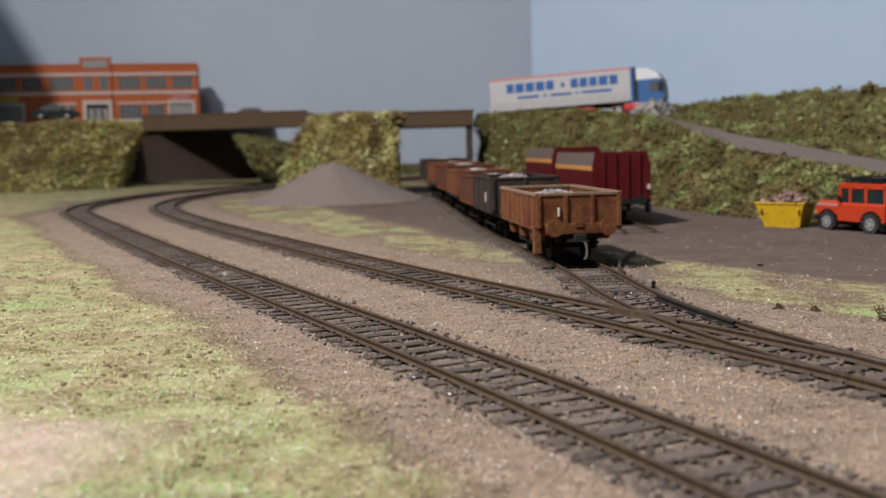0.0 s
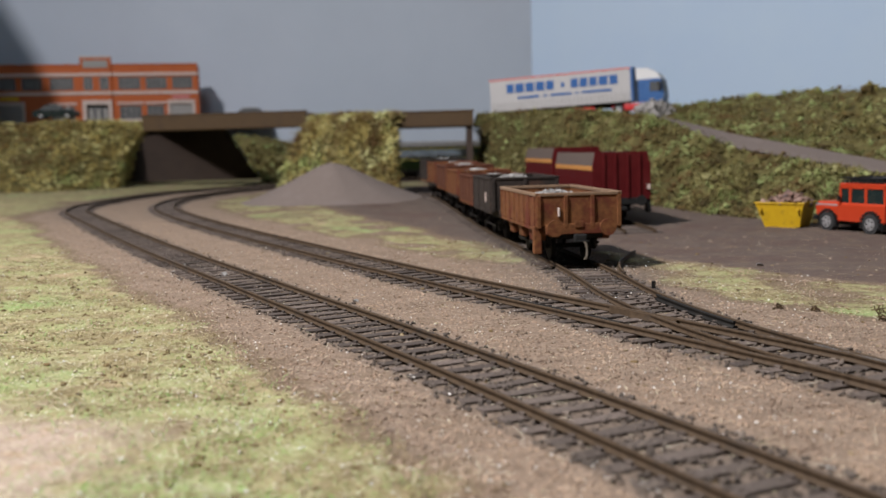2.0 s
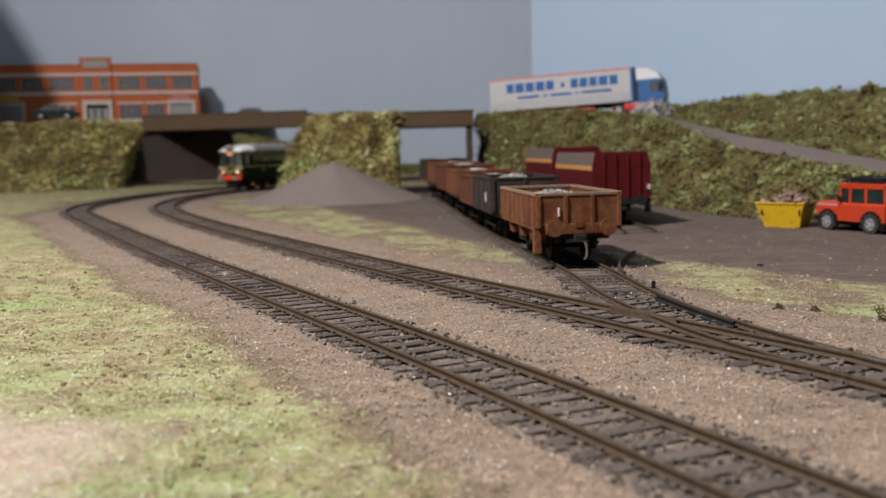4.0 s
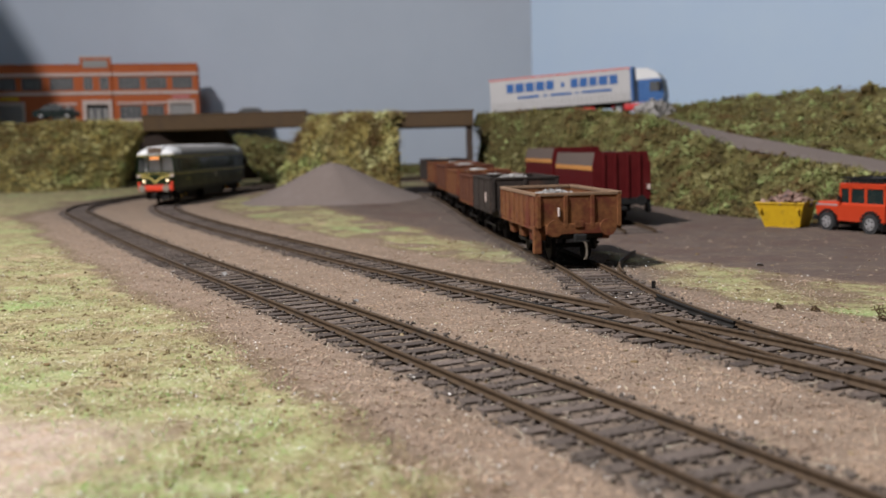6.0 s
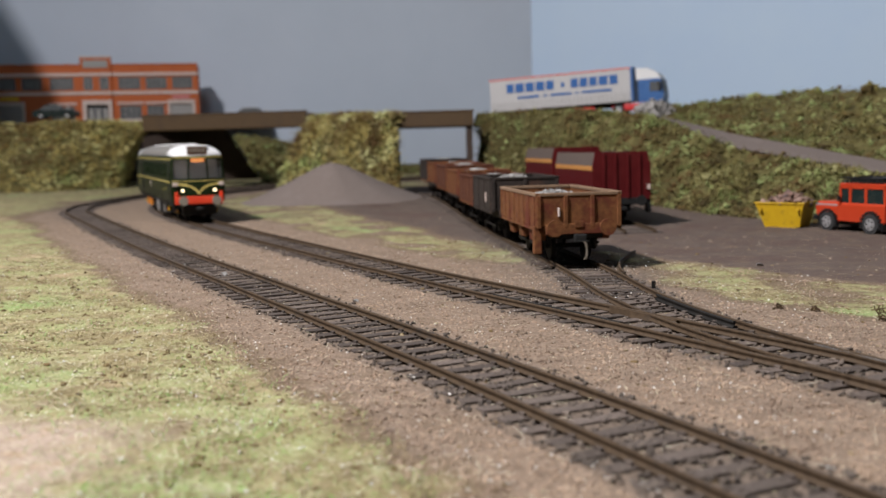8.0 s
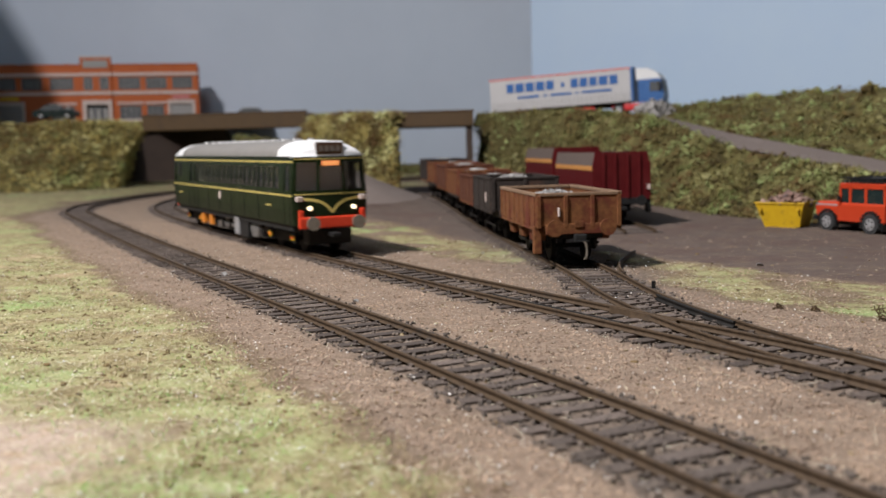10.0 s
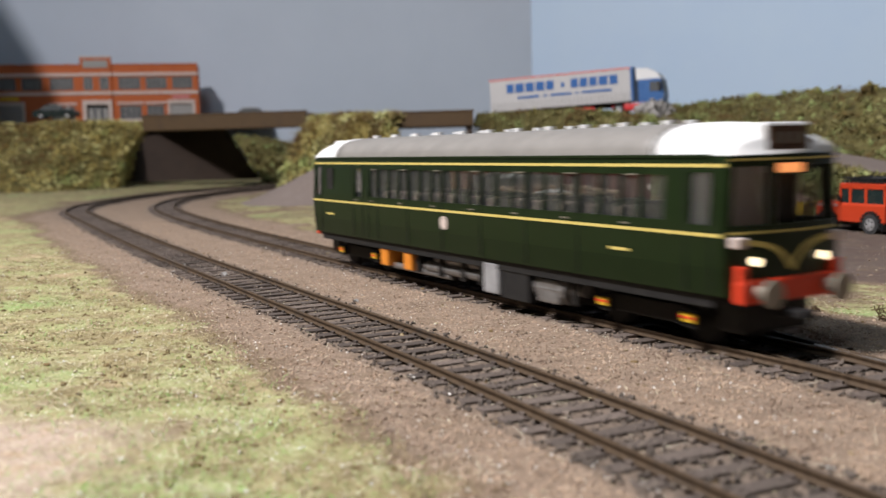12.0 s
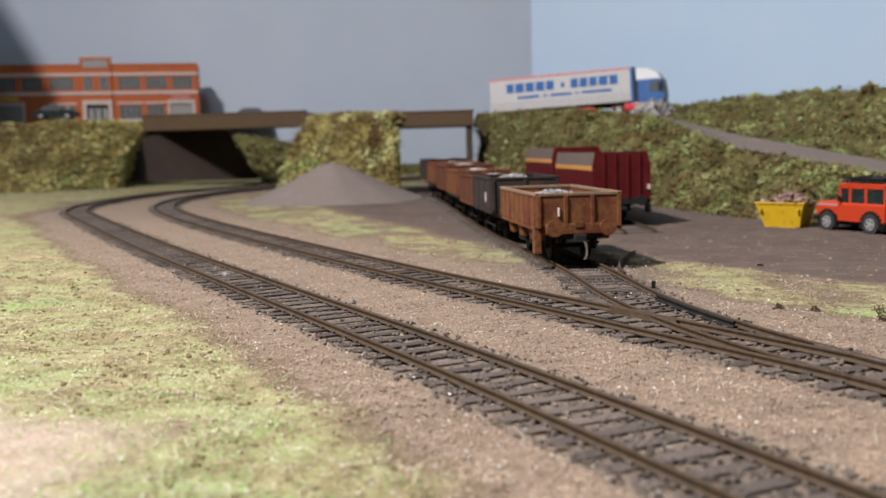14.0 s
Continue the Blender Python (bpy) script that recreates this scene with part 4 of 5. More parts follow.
def railcar():
    car = thing("railcar", "dark green single diesel railcar with grey roof and yellow lining", "train", Matrix())
    bays = []
    for i in range(7):
        b = 62.5 + 26.0 * i
        bays += [(b, b + 6.8, 30.2, 40.8), (b + 8.0, b + 16.2, 30.2, 40.8)]
        if i < 6:
            bays.append((b + 17.2, b + 25.2, 30.2, 40.8))
    openings = [(6.2, 11.4, 29.6, 41.4), (48.4, 54.4, 29.8, 41.0), *bays, (243.8, 250.2, 29.6, 41.4)]
    for sg in (-1, 1):
        name = part("body_side", side_panels(sg, openings), M_GREEN, car)
        for a, b, c, d in openings:
            y = sg * (body_half((c + d) / 2) - 0.95)
            part("window", B(a - 0.3, b + 0.3, y - 0.15, y + 0.15, c - 0.3, d + 0.3), M_GLASS, name).visible_shadow = False
            if a > 60 and b < 240 and b - a < 7:
                part("vent", B(a + 1, b - 1, sg * (body_half(40) + 0.02) - 0.2, sg * (body_half(40) + 0.02) + 0.2, 40.6, 40.9), M_BUFFER, name)
        for z, w in ((43.0, 0.75), (27.4, 0.75)):
            y = sg * (body_half(z) + 0.03)
            part("lining", B(3.2, CAR - 3.2, y - 0.12, y + 0.12, z - w / 2, z + w / 2), M_YELLOW, name, "thin cream-yellow line")
        y = sg * (body_half(23.5) + 0.05)
        part("crest", C((123.5, y, 23.4), 2.3, 0.3, "y", 20), M_CREAM, name, "small pale round crest")
        for s in (22, 218):
            part("running_number", B(s - 4, s + 4, y - 0.12, y + 0.12, 21.6, 22.3), M_YELLOW, name)
        grille = part("grille", B(18.6, 25.4, sg * body_half(36) - 0.2, sg * body_half(36) + 0.1, 31, 41), M_BLACK, name, "slatted dark side grille")
        for k in range(7):
            part("slat", B(18.8, 25.2, sg * body_half(36) - 0.1, sg * body_half(36) + 0.35, 31.4 + 1.4 * k, 32.0 + 1.4 * k), M_ROOFGREY, grille)
        y = sg * (body_half(28) + 0.01)
        for s in (5.2, 12.6, 46.8, 56.0, 61.6, 70.0, 96.0, 122.0, 148.0, 174.0, 200.0, 242.8, 251.2):
            part("door_seam", B(s - 0.12, s + 0.12, y - 0.12, y + 0.12, 14.2, 42.4), M_BLACK, name)
        y = sg * (body_half(28.6) + 0.2)
        for s in (50.2, 64.4, 90.4, 116.4, 142.4, 168.4, 194.4, 220.4):
            part("door_handle", B(s - 1.2, s + 1.2, y - 0.25, y + 0.25, 28.5, 28.9), M_BUFFER, name)
    part("roof", roof_mesh(27, CAR - 27, 30), M_ROOFGREY, car, "matt grey roof", smooth=True)
    vent = None
    for s in np.arange(40, 225, 18.0):
        for y in (-4, 4):
            if vent is None:
                vent = part("roof_vent", C((0, 0, 53.0), 1.5, 2.0, "z", 10), M_WHITE, car)
                vent.matrix_basis = mm(s, y, 0)
            else:
                again(vent, mm(s, y, 0))
    cab_end(car, False, True)
    cab_end(car, True, False)
    part("gutter", box(B(8, CAR - 8, 17.0, 17.6, 44.8, 45.5), 8, CAR - 8, -17.6, -17.0, 44.8, 45.5), M_GREEN, car)
    part("floor", B(4, CAR - 4, -16.5, 16.5, 12.6, 15.4), M_CHASSIS, car)
    part("ceiling_lining", B(6, CAR - 6, -16, 16, 44.4, 44.9), M_INSIDE, car)
    part("partition", B(60, 61.5, -16.2, 16.2, 15, 44.4), M_INSIDE, car)
    # white on partition and desk stands in for light and reflections in the cab
    part("partition", B(236, 237.5, -16.2, 16.2, 15, 44.4), M_WHITE, car)
    part("driving_desk", B(250, 254.5, -15, 15, 15, 28.6, bev=0.6), M_WHITE, car)
    for sg in (-1, 1):
        part("solebar", B(8, CAR - 8, sg * 15.5 - 1.2, sg * 15.5 + 1.2, 10.6, 13.7), M_BLACK, car)
    for i in range(12):
        for y in (-10.0, 8.5):
            s = 69.6 + 13.0 * i
            bm = B(s, s + 5, y - 5.5, y + 5.5, 19, 22.5, bev=0.6)
            box(bm, s, s + 2, y - 5.5, y + 5.5, 21, 32.5, bev=0.8)
            part("seat", bm, M_DIM, car, "dark brown bench seat")
    # underfloor equipment
    part("fuel_tank", B(146, 155, -16.8, -6, 2.6, 12.4, bev=0.6), M_TANK, car, "silver-grey underfloor tank")
    part("battery_box", B(156, 172, -16.4, 4, 1.9, 12.6, bev=0.5), M_BLACK, car, "black underfloor box")
    bm = C((181, -11, 7.2), 4.6, 15, "x", 16)
    box(bm, 175, 186, -15.5, -8, 3, 10, bev=0.8)
    part("engine", bm, M_PIPE, car, "dull aluminium engine casing")
    for s in (67.0, 87.0):
        part("cooler_box", B(s, s + 6.4, -16.4, -10, 4.2, 12.4, bev=0.5), M_ORANGE, car, "bright orange underfloor box")
        part("hanger", B(s - 0.6, s + 7, -15, -4, 10.6, 13.2), M_PIPE, car)
    for s0, s1, z, r in ((72, 118, 4.2, 1.3), (100, 146, 6.5, 2.0), (108, 140, 9.6, 1.5), (186, 196, 8.0, 2.0)):
        part("pipe", C(((s0 + s1) / 2, -12.5, z), r, s1 - s0, "x", 12), M_PIPE, car)
    for s in (95, 112, 128, 140, 192):
        part("bracket", B(s, s + 2.4, -15, -2, 4, 13), M_CHASSIS, car)
    part("underframe_truss", box(B(50, 205, -9, -7.6, 3.4, 12.6), 50, 205, 7.6, 9, 3.4, 12.6), M_CHASSIS, car)
    part("opposite_tank", B(100, 160, 6, 16, 2.4, 12.4, bev=0.6), M_CHASSIS, car)
    return car, [bogie(car, 39.0), bogie(car, 222.0)]


CARBODY, BOGIES = railcar()


# ---- wagons ----
def wheels(w, length, y=0.0):
    for k in (-length * 0.27, length * 0.27):
        bm = bmesh.new()
        for sg in (-1, 1):
            cyl(bm, (sg * 7.6, k, 6.0), 5.9, 1.8, "x", 24)
            cyl(bm, (sg * 6.9, k, 6.0), 6.5, 0.5, "x", 24)
        cyl(bm, (0, k, 6.0), 1.0, 22, "x", 10)
        part("wheelset", bm, M_CHASSIS, w)
        for sg in (-1, 1):
            bm = B(sg * 10.8 - 0.6, sg * 10.8 + 0.6, k - 5.5, k + 5.5, 8.0, 9.2, bev=0.3)
            box(bm, sg * 11.0 - 0.9, sg * 11.0 + 0.9, k - 1.6, k + 1.6, 4.2, 9.0, bev=0.4)
            for q in (-5.0, 5.0):
                box(bm, sg * 10.8 - 0.4, sg * 10.8 + 0.4, k + q - 0.5, k + q + 0.5, 5.5, 12.0)
            part("axle_guard", bm, M_CHASSIS, w)


def open_wagon(label, m, length, height, width, paint, frame_paint, ribs, end_ribs, load, group="rusty open wagons", chutes=False):
    """Steel open wagon: sides, ends, floor, ribs, sole bars, buffers, couplings and a load; the end towards -y is the near one."""
    w = thing("open_wagon", label, "wagon", m, group)
    h, l, z0 = width / 2, length / 2, 15.6
    for sg in (-1, 1):
        bm = B(sg * h - 0.5, sg * h + 0.5, -l, l, z0, height, bev=0.15)
        side = part("side", bm, paint, w)
        part("top_rail", B(sg * h - 0.9, sg * h + 0.9, -l, l, height - 1.3, height + 0.1, bev=0.35), M_DUST if chutes else paint, side)
        for i in range(ribs):
            y = -l + 2.2 + (length - 4.4) * i / (ribs - 1)
            part("rib", B(sg * (h + 0.45) - 0.5, sg * (h + 0.45) + 0.5, y - 0.55, y + 0.55, z0 - 0.6, height - 1.1, bev=0.15), paint, side)
        part("solebar", B(sg * 11.6 - 0.8, sg * 11.6 + 0.8, -l, l, 11.6, 15.2, bev=0.2), frame_paint, w)
        part("door_bang_plate", B(sg * (h + 0.2) - 0.5, sg * (h + 0.2) + 0.5, -l + 1, l - 1, z0 - 1.6, z0 - 0.2), frame_paint, w)
        part("brake_lever", B(sg * 13.2 - 0.3, sg * 13.2 + 0.3, -l * 0.55, l * 0.5, 6.2, 7.2, bev=0.15), M_CHASSIS, w)
        if chutes:
            for k in (-0.30, -0.02, 0.26):
                bm = prism([(sg * (h - 6), 9.0), (sg * (h - 1.2), 9.0), (sg * (h - 0.2), 15.4), (sg * (h - 6), 15.4)], k * length - 4.5, k * length + 4.5)
                part("chute", bm, paint, w, "rusty discharge chute")
            sg < 0 and part("step", B(sg * (h - 0.4) - 1.6, sg * (h - 0.4) + 1.6, -l + 1.0, -l + 5.0, 4.5, 15.8, bev=0.4), frame_paint, w, "rusty end step post")
    for sg in (-1, 1):
        bm = B(-h + 0.5, h - 0.5, sg * l - 0.5, sg * l + 0.5, z0, height, bev=0.15)
        end = part("end", bm, paint, w)
        part("top_rail", B(-h + 0.9, h - 0.9, sg * l - 0.9, sg * l + 0.9, height - 1.3, height + 0.1, bev=0.35), M_DUST if chutes else paint, end)
        for i in range(end_ribs):
            x = -h + 0.6 + (width - 1.2) * i / (end_ribs - 1)
            part("rib", B(x - 0.8, x + 0.8, sg * (l + 0.7) - 0.6, sg * (l + 0.7) + 0.6, z0 - 0.5, height - 1.1, bev=0.2), paint, end)
        part("headstock", B(-14.0, 14.0, sg * l - 1.2, sg * l + 1.0, 12.4, 16.6, bev=0.3), frame_paint, w)
        part("lamp_iron", B(-2.0, 1.6, sg * (l + 1.2) - 0.4, sg * (l + 1.2) + 0.4, 15.0, 17.6, bev=0.2), frame_paint, w)
        for x in (-10.9, 10.9):
            bm = C((x, sg * (l + 2.6), 15.2), 1.4, 4.6, "y", 14)
            cyl(bm, (x, sg * (l + 4.6), 15.2), 3.4, 0.9, "y", 24)
            part("buffer", bm, frame_paint, w, "round rusty buffer head")
        bm = B(-2.6, 2.6, sg * (l + 1.8) - 1.6, sg * (l + 1.8) + 1.6, 9.4, 12.4, bev=0.7)
        box(bm, -3.2, 3.2, sg * (l + 3.8) - 0.5, sg * (l + 3.8) + 0.5, 9.2, 10.0, bev=0.2)
        part("coupling", bm, M_BLACK, w, "black coupling")
        hook = bmesh.new()
        prev = None
        for a in np.linspace(-1.5, 1.6, 9):
            c = Vector((0.8 + 1.3 * math.cos(a), sg * (l + 4.2), 5.8 + 3.6 * math.sin(a)))
            if prev is not None:
                box(hook, min(prev.x, c.x) - 0.25, max(prev.x, c.x) + 0.25, c.y - 0.25, c.y + 0.25, min(prev.z, c.z), max(prev.z, c.z))
            prev = c
        part("hook", hook, M_BUFFER, w, "dull steel coupling hook")
    part("floor", B(-h + 0.5, h - 0.5, -l + 0.5, l - 0.5, z0 - 0.4, z0 + 0.6), M_GREYW, w)
    part("axle_beam", B(-10.5, 10.5, -l + 2, l - 2, 10.4, 14.8), M_CHASSIS, w)
    wheels(w, length)
    if load:
        r = np.random.default_rng(int(length * 10 + height + load))
        n = 900
        x, y = (r.random(n) - 0.5) * (width - 3), (r.random(n) - 0.5) * (length - 3)
        z = height - 5.0 + (load * np.exp(-((x / (h * 0.6)) ** 2) - ((y / (l * 0.6)) ** 2))) + r.random(n) * 0.8
        heap = scatter("load", np.stack([x, y, z, 0.5 + 0.7 * r.random(n)], 1), M_LOAD, r, 0.4)
        heap.parent = w
        tagged(heap, "pale grey ballast load")
        n2 = 13
        v, f = [], []
        for i in range(n2):
            for j in range(n2):
                xx, yy = (i / 12 - 0.5) * (width - 1.4), (j / 12 - 0.5) * (length - 1.4)
                v.append((xx, yy, height - 5.2 + load * math.exp(-((xx / (h * 0.6)) ** 2) - ((yy / (l * 0.6)) ** 2))))
        f = [(i * n2 + j, i * n2 + j + 1, (i + 1) * n2 + j + 1, (i + 1) * n2 + j) for i in range(12) for j in range(12)]
        bed = mesh_thing("load_bed", v, f, M_PILE)
        bed.parent = w
    return w


def on_siding(path, s, z=0.0):
    x, y, h = at(path, s)
    return mm(x, y, rise(x, y) + z, math.degrees(h) - 90)


def tag_plate(w, x, y, z, a, b, c):
    part("painted_panel", B(x - a, x + a, y - b, y + b, z - c, z + c), M_CREAM, w)


S1 = 236.0
front = open_wagon("rust-brown ribbed steel ballast wagon with pale stone load", on_siding(SIDING, S1 + 41), 82, 29.2, 34.5, M_RUST, M_RUST, 8, 4, 3.4, chutes=True)
part("lamp_hook", B(-8.9, -8.0, -42.3, -41.4, 19.6, 23.2, bev=0.3), M_CREAM, front, "pale chipped lamp iron")
w2 = open_wagon("grey-brown steel mineral wagon with pale stone load", on_siding(SIDING, S1 + 110 + 32), 64, 32.6, 34.5, M_GREYW, M_GREYW, 4, 3, 5.0)
tag_plate(w2, -17.9, -14, 22, 0.2, 1.2, 2.4)
for i, (paint, tall) in enumerate(((M_RUST2, 31.5), (M_RUST, 31.5), (M_RUST2, 32.0), (M_RUST, 31.5), (M_GREYW, 33.0))):
    open_wagon("rust-red steel mineral wagon with ballast load" if i < 4 else "dark grey mineral wagon at the end of the rake",
               on_siding(SIDING, S1 + 177 + 68 * i + 30), 61, tall, 34.0, paint, M_GREYW if i % 2 else M_RUST, 5, 3, 4.2 + 0.5 * (i % 3))


def maroon_wagon(m):
    w = thing("box_wagon", "maroon bogie box wagon with gold band and dusty upper panels", "wagon", m, "maroon wagons")
    l = 52.0
    prof = [(-17.2, 13), (-18.0, 14), (-18.0, 34.0), (-16.2, 42.0), (16.2, 42.0), (18.0, 34.0), (18.0, 14), (17.2, 13)]
    for sg in (-1, 1):
        end = part("end", prism(prof, sg * l - 0.8, sg * l + 0.8), M_MAROON, w)
        for x in (-11, -3.8, 3.8, 11):
            part("rib", B(x - 0.8, x + 0.8, sg * (l + 1.2) - 0.5, sg * (l + 1.2) + 0.5, 14, 41.0, bev=0.2), M_MAROON, end)
        part("headstock", B(-15, 15, sg * l - 1.2, sg * l + 1.6, 10, 14, bev=0.3), M_BLACK, w)
        for x in (-11, 11):
            bm = C((x, sg * (l + 3), 12.4), 1.5, 4, "y", 12)
            cyl(bm, (x, sg * (l + 5), 12.4), 3.2, 0.9, "y", 18)
            part("buffer", bm, M_BLACK, w)
        part("coupling", B(-2.6, 2.6, sg * (l + 2.4) - 2, sg * (l + 2.4) + 2, 6.5, 9, bev=0.6), M_BLACK, w)
        part("steps", B(15.6, 18.4, sg * (l - 2) - 2, sg * (l - 2) + 2, 5, 13), M_BLACK, w)
        part("lamp", B(15.8, 17.6, sg * (l + 1.2) - 0.6, sg * (l + 1.2) + 0.6, 19, 22), M_CREAM, w, "pale tail lamp plate")
    for sg in (-1, 1):
        v = [(18.0, 13.5), (18.0, 31.5), (17.2, 31.5), (17.2, 13.5)]
        side = part("side", prism([(sg * a, b) for a, b in v], -l, l), M_MAROON, w)
        part("band", prism([(sg * a, b) for a, b in ((18.15, 31.0), (18.05, 33.8), (17.2, 33.8), (17.2, 31.0))], -l + 0.8, l - 0.8), M_GOLD, side, "dull gold band")
        part("upper_panel", prism([(sg * a, b) for a, b in ((18.0, 33.8), (16.4, 41.8), (15.6, 41.8), (17.2, 33.8))], -l + 0.8, l - 0.8), M_DUSTY, side, "dusty brown upper panel")
        part("solebar", B(sg * 13 - 1, sg * 13 + 1, -l, l, 9.5, 13.6), M_BLACK, w)
    part("floor", B(-17, 17, -l, l, 13, 14), M_CHASSIS, w)
    part("load_bed", B(-15.6, 15.6, -l + 1, l - 1, 14, 39), M_PILE, w)
    wheels(w, 104)
    return w


m1 = maroon_wagon(on_siding(YARD, 244 + 54))
copy_thing(m1, on_siding(YARD, 244 + 54 + 116))


# ---- sand heap ----
def heap(name, label, x, y, radius, height, material, seed):
    v, f, n, k = [], [], 56, 20
    for j in range(k + 1):
        t = j / k
        for i in range(n):
            a = 2 * math.pi * i / n
            r = radius * (1 - t) * (1 + 0.10 * nz(math.cos(a) * 2, math.sin(a) * 2, 1.0, seed))
            prof = t ** 1.25 if t < 0.86 else 0.828 + (t - 0.86) * 0.62
            v.append((x + 1.12 * r * math.cos(a), y + r * math.sin(a), rise(x, y) - 4 + height * prof + 0.5 * nz(r * math.cos(a), r * math.sin(a), 0.15, seed)))
    f = [(j * n + i, j * n + (i + 1) % n, (j + 1) * n + (i + 1) % n, (j + 1) * n + i) for j in range(k) for i in range(n)]
    return tagged(mesh_thing(name, v, f, material), label, "heap")


heap("sand_heap", "smooth conical heap of grey-brown sand on the yard", -104, 940, 84, 41, M_PILE, 2.0)


# ---- skip and off-road car ----
def skip(m):
    w = thing("rubbish_skip", "worn yellow metal skip heaped with broken rubble", "skip", m)
    def hull(t):
        bm = bmesh.new()
        lo = [bm.verts.new(p) for p in ((-9.5 + t, -8.0 + t, 0.8 + t), (11.0 - t, -8.0 + t, 0.8 + t), (11.0 - t, 8.0 - t, 0.8 + t), (-9.5 + t, 8.0 - t, 0.8 + t))]
        hi = [bm.verts.new(p) for p in ((-14.5 + t, -10.5 + t, 14.6), (14.0 - t, -10.5 + t, 14.6), (14.0 - t, 10.5 - t, 14.6), (-14.5 + t, 10.5 - t, 14.6))]
        bm.faces.new(lo)
        for i in range(4):
            bm.faces.new((lo[i], lo[(i + 1) % 4], hi[(i + 1) % 4], hi[i]))
        return bm
    part("hull", hull(0), M_SKIP, w)
    part("lining", hull(0.5), M_SKIP, w)
    bm = bmesh.new()
    for b in ((-15.0, 14.5, -11.0, -10.2), (-15.0, 14.5, 10.2, 11.0), (-15.0, -14.2, -10.2, 10.2), (13.7, 14.5, -10.2, 10.2)):
        box(bm, *b, 14.2, 15.2, bev=0.25)
    part("rim", bm, M_SKIP, w)
    for x, y in ((-11.0, -10.2), (11.0, -10.2)):
        part("lug", C((x, y - 0.8, 11.0), 0.9, 2.2, "y", 12), M_SKIP, w)
    part("skid", B(-9, 9, -8, 8, 0, 0.9), M_SKIP, w)
    r = np.random.default_rng(5)
    n = 90
    x, y = (r.random(n) - 0.5) * 25, (r.random(n) - 0.5) * 18
    z = 13.6 + 6.4 * np.exp(-((x - 2) / 10) ** 2) * r.random(n)
    rub = scatter("rubble", np.stack([x, y, z, 1.2 + 2.0 * r.random(n)], 1), M_RUBBLE, r, 0.6, 0.7)
    rub.parent = w
    tagged(rub, "mixed brown and pale rubble")
    return w


skip(mm(202, 576, -2.9, -40))


def offroader(m):
    """Nose towards +y, length along y."""
    c = thing("off_road_car", "orange-red boxy off-road car with black roof rack", "car", m)
    prof = [(-11.6, 6.2), (11.6, 6.2), (11.6, 15.0), (10.9, 16.2), (-10.9, 16.2), (-11.6, 15.0)]
    part("lower_body", prism(prof, -25, 8), M_JEEP, c)
    part("bonnet", prism([(-9.6, 7), (9.6, 7), (9.6, 15.0), (8.6, 16.4), (-8.6, 16.4), (-9.6, 15.0)], 8, 25), M_JEEP, c)
    for sg in (-1, 1):
        bm = B(sg * 10.4 - 1.4, sg * 10.4 + 1.4, 8, 24.4, 9.0, 14.4, bev=0.6)
        part("wing", bm, M_JEEP, c)
        part("wing_top", B(sg * 10.2 - 1.5, sg * 10.2 + 1.5, 8, 24.6, 14.2, 15.0, bev=0.3), M_TANK, c, "grey chequer plate")
        cab = bmesh.new()
        for y0, y1 in ((-25, -23.4), (-12.2, -10.4), (-1.2, 0.6), (6.0, 7.4)):
            box(cab, sg * 10.6 - 0.4, sg * 10.6 + 0.4, y0, y1, 16, 25.2)
        box(cab, sg * 10.6 - 0.4, sg * 10.6 + 0.4, -25, 7.2, 24.0, 25.6)
        part("window_frame", cab, M_JEEP, c)
        for y0, y1 in ((-23.4, -12.2), (-10.4, -1.2), (0.6, 6.0)):
            part("window", B(sg * 10.4 - 0.15, sg * 10.4 + 0.15, y0, y1, 16.2, 24.0), M_CAR, c)
        part("mirror", B(sg * 13.0 - 1.0, sg * 13.0 + 1.0, 5.2, 6.4, 17.0, 20.0, bev=0.3), M_BLACK, c)
        for y in (-16.0, 15.0):
            bm = bmesh.new()
            for a in np.linspace(-0.25, math.pi + 0.25, 12):
                box(bm, sg * 11.6 - 1.2, sg * 11.6 + 1.2, y + 6.6 * math.cos(a) - 0.7, y + 6.6 * math.cos(a) + 0.7, 5.4 + 6.4 * math.sin(a) - 0.7, 5.4 + 6.4 * math.sin(a) + 0.7)
            part("wheel_arch", bm, M_BLACK, c)
            wheel = part("wheel", C((sg * 10.6, y, 5.4), 5.4, 4.0, "x", 28), M_TYRE, c)
            bm = C((sg * 12.5, y, 5.4), 3.2, 0.7, "x", 20)
            cyl(bm, (sg * 12.9, y, 5.4), 1.1, 0.5, "x", 12)
            part("rim", bm, M_RIM, wheel, "silver alloy rim")
            bm = bmesh.new()
            for a in np.arange(5) * 1.2566:
                cyl(bm, (sg * 12.86, y + 2.1 * math.cos(a), 5.4 + 2.1 * math.sin(a)), 0.6, 0.2, "x", 8)
            part("rim_holes", bm, M_BLACK, wheel)
    part("roof", B(-11, 11, -25.2, 7.4, 25.4, 27.0, bev=0.7), M_JEEP, c)
    part("windscreen", B(-10.2, 10.2, 6.6, 7.2, 16.6, 24.4), M_CAR, c)
    part("rear_door", B(-10.4, 10.4, -25.6, -24.8, 7, 25), M_JEEP, c)
    part("rear_window", B(-6, 6, -25.9, -25.5, 17, 23.5), M_CAR, c)
    part("spare_wheel", C((0, -27.6, 14.5), 5.2, 3.4, "y", 24), M_TYRE, c)
    rack = bmesh.new()
    for z in (27.6, 29.4):
        box(rack, -11, 11, -24.6, -23.8, z, z + 0.7)
        box(rack, -11, 11, 5.2, 6.0, z, z + 0.7)
        for sg in (-1, 1):
            box(rack, sg * 10.8 - 0.4, sg * 10.8 + 0.4, -24.6, 6, z, z + 0.7)
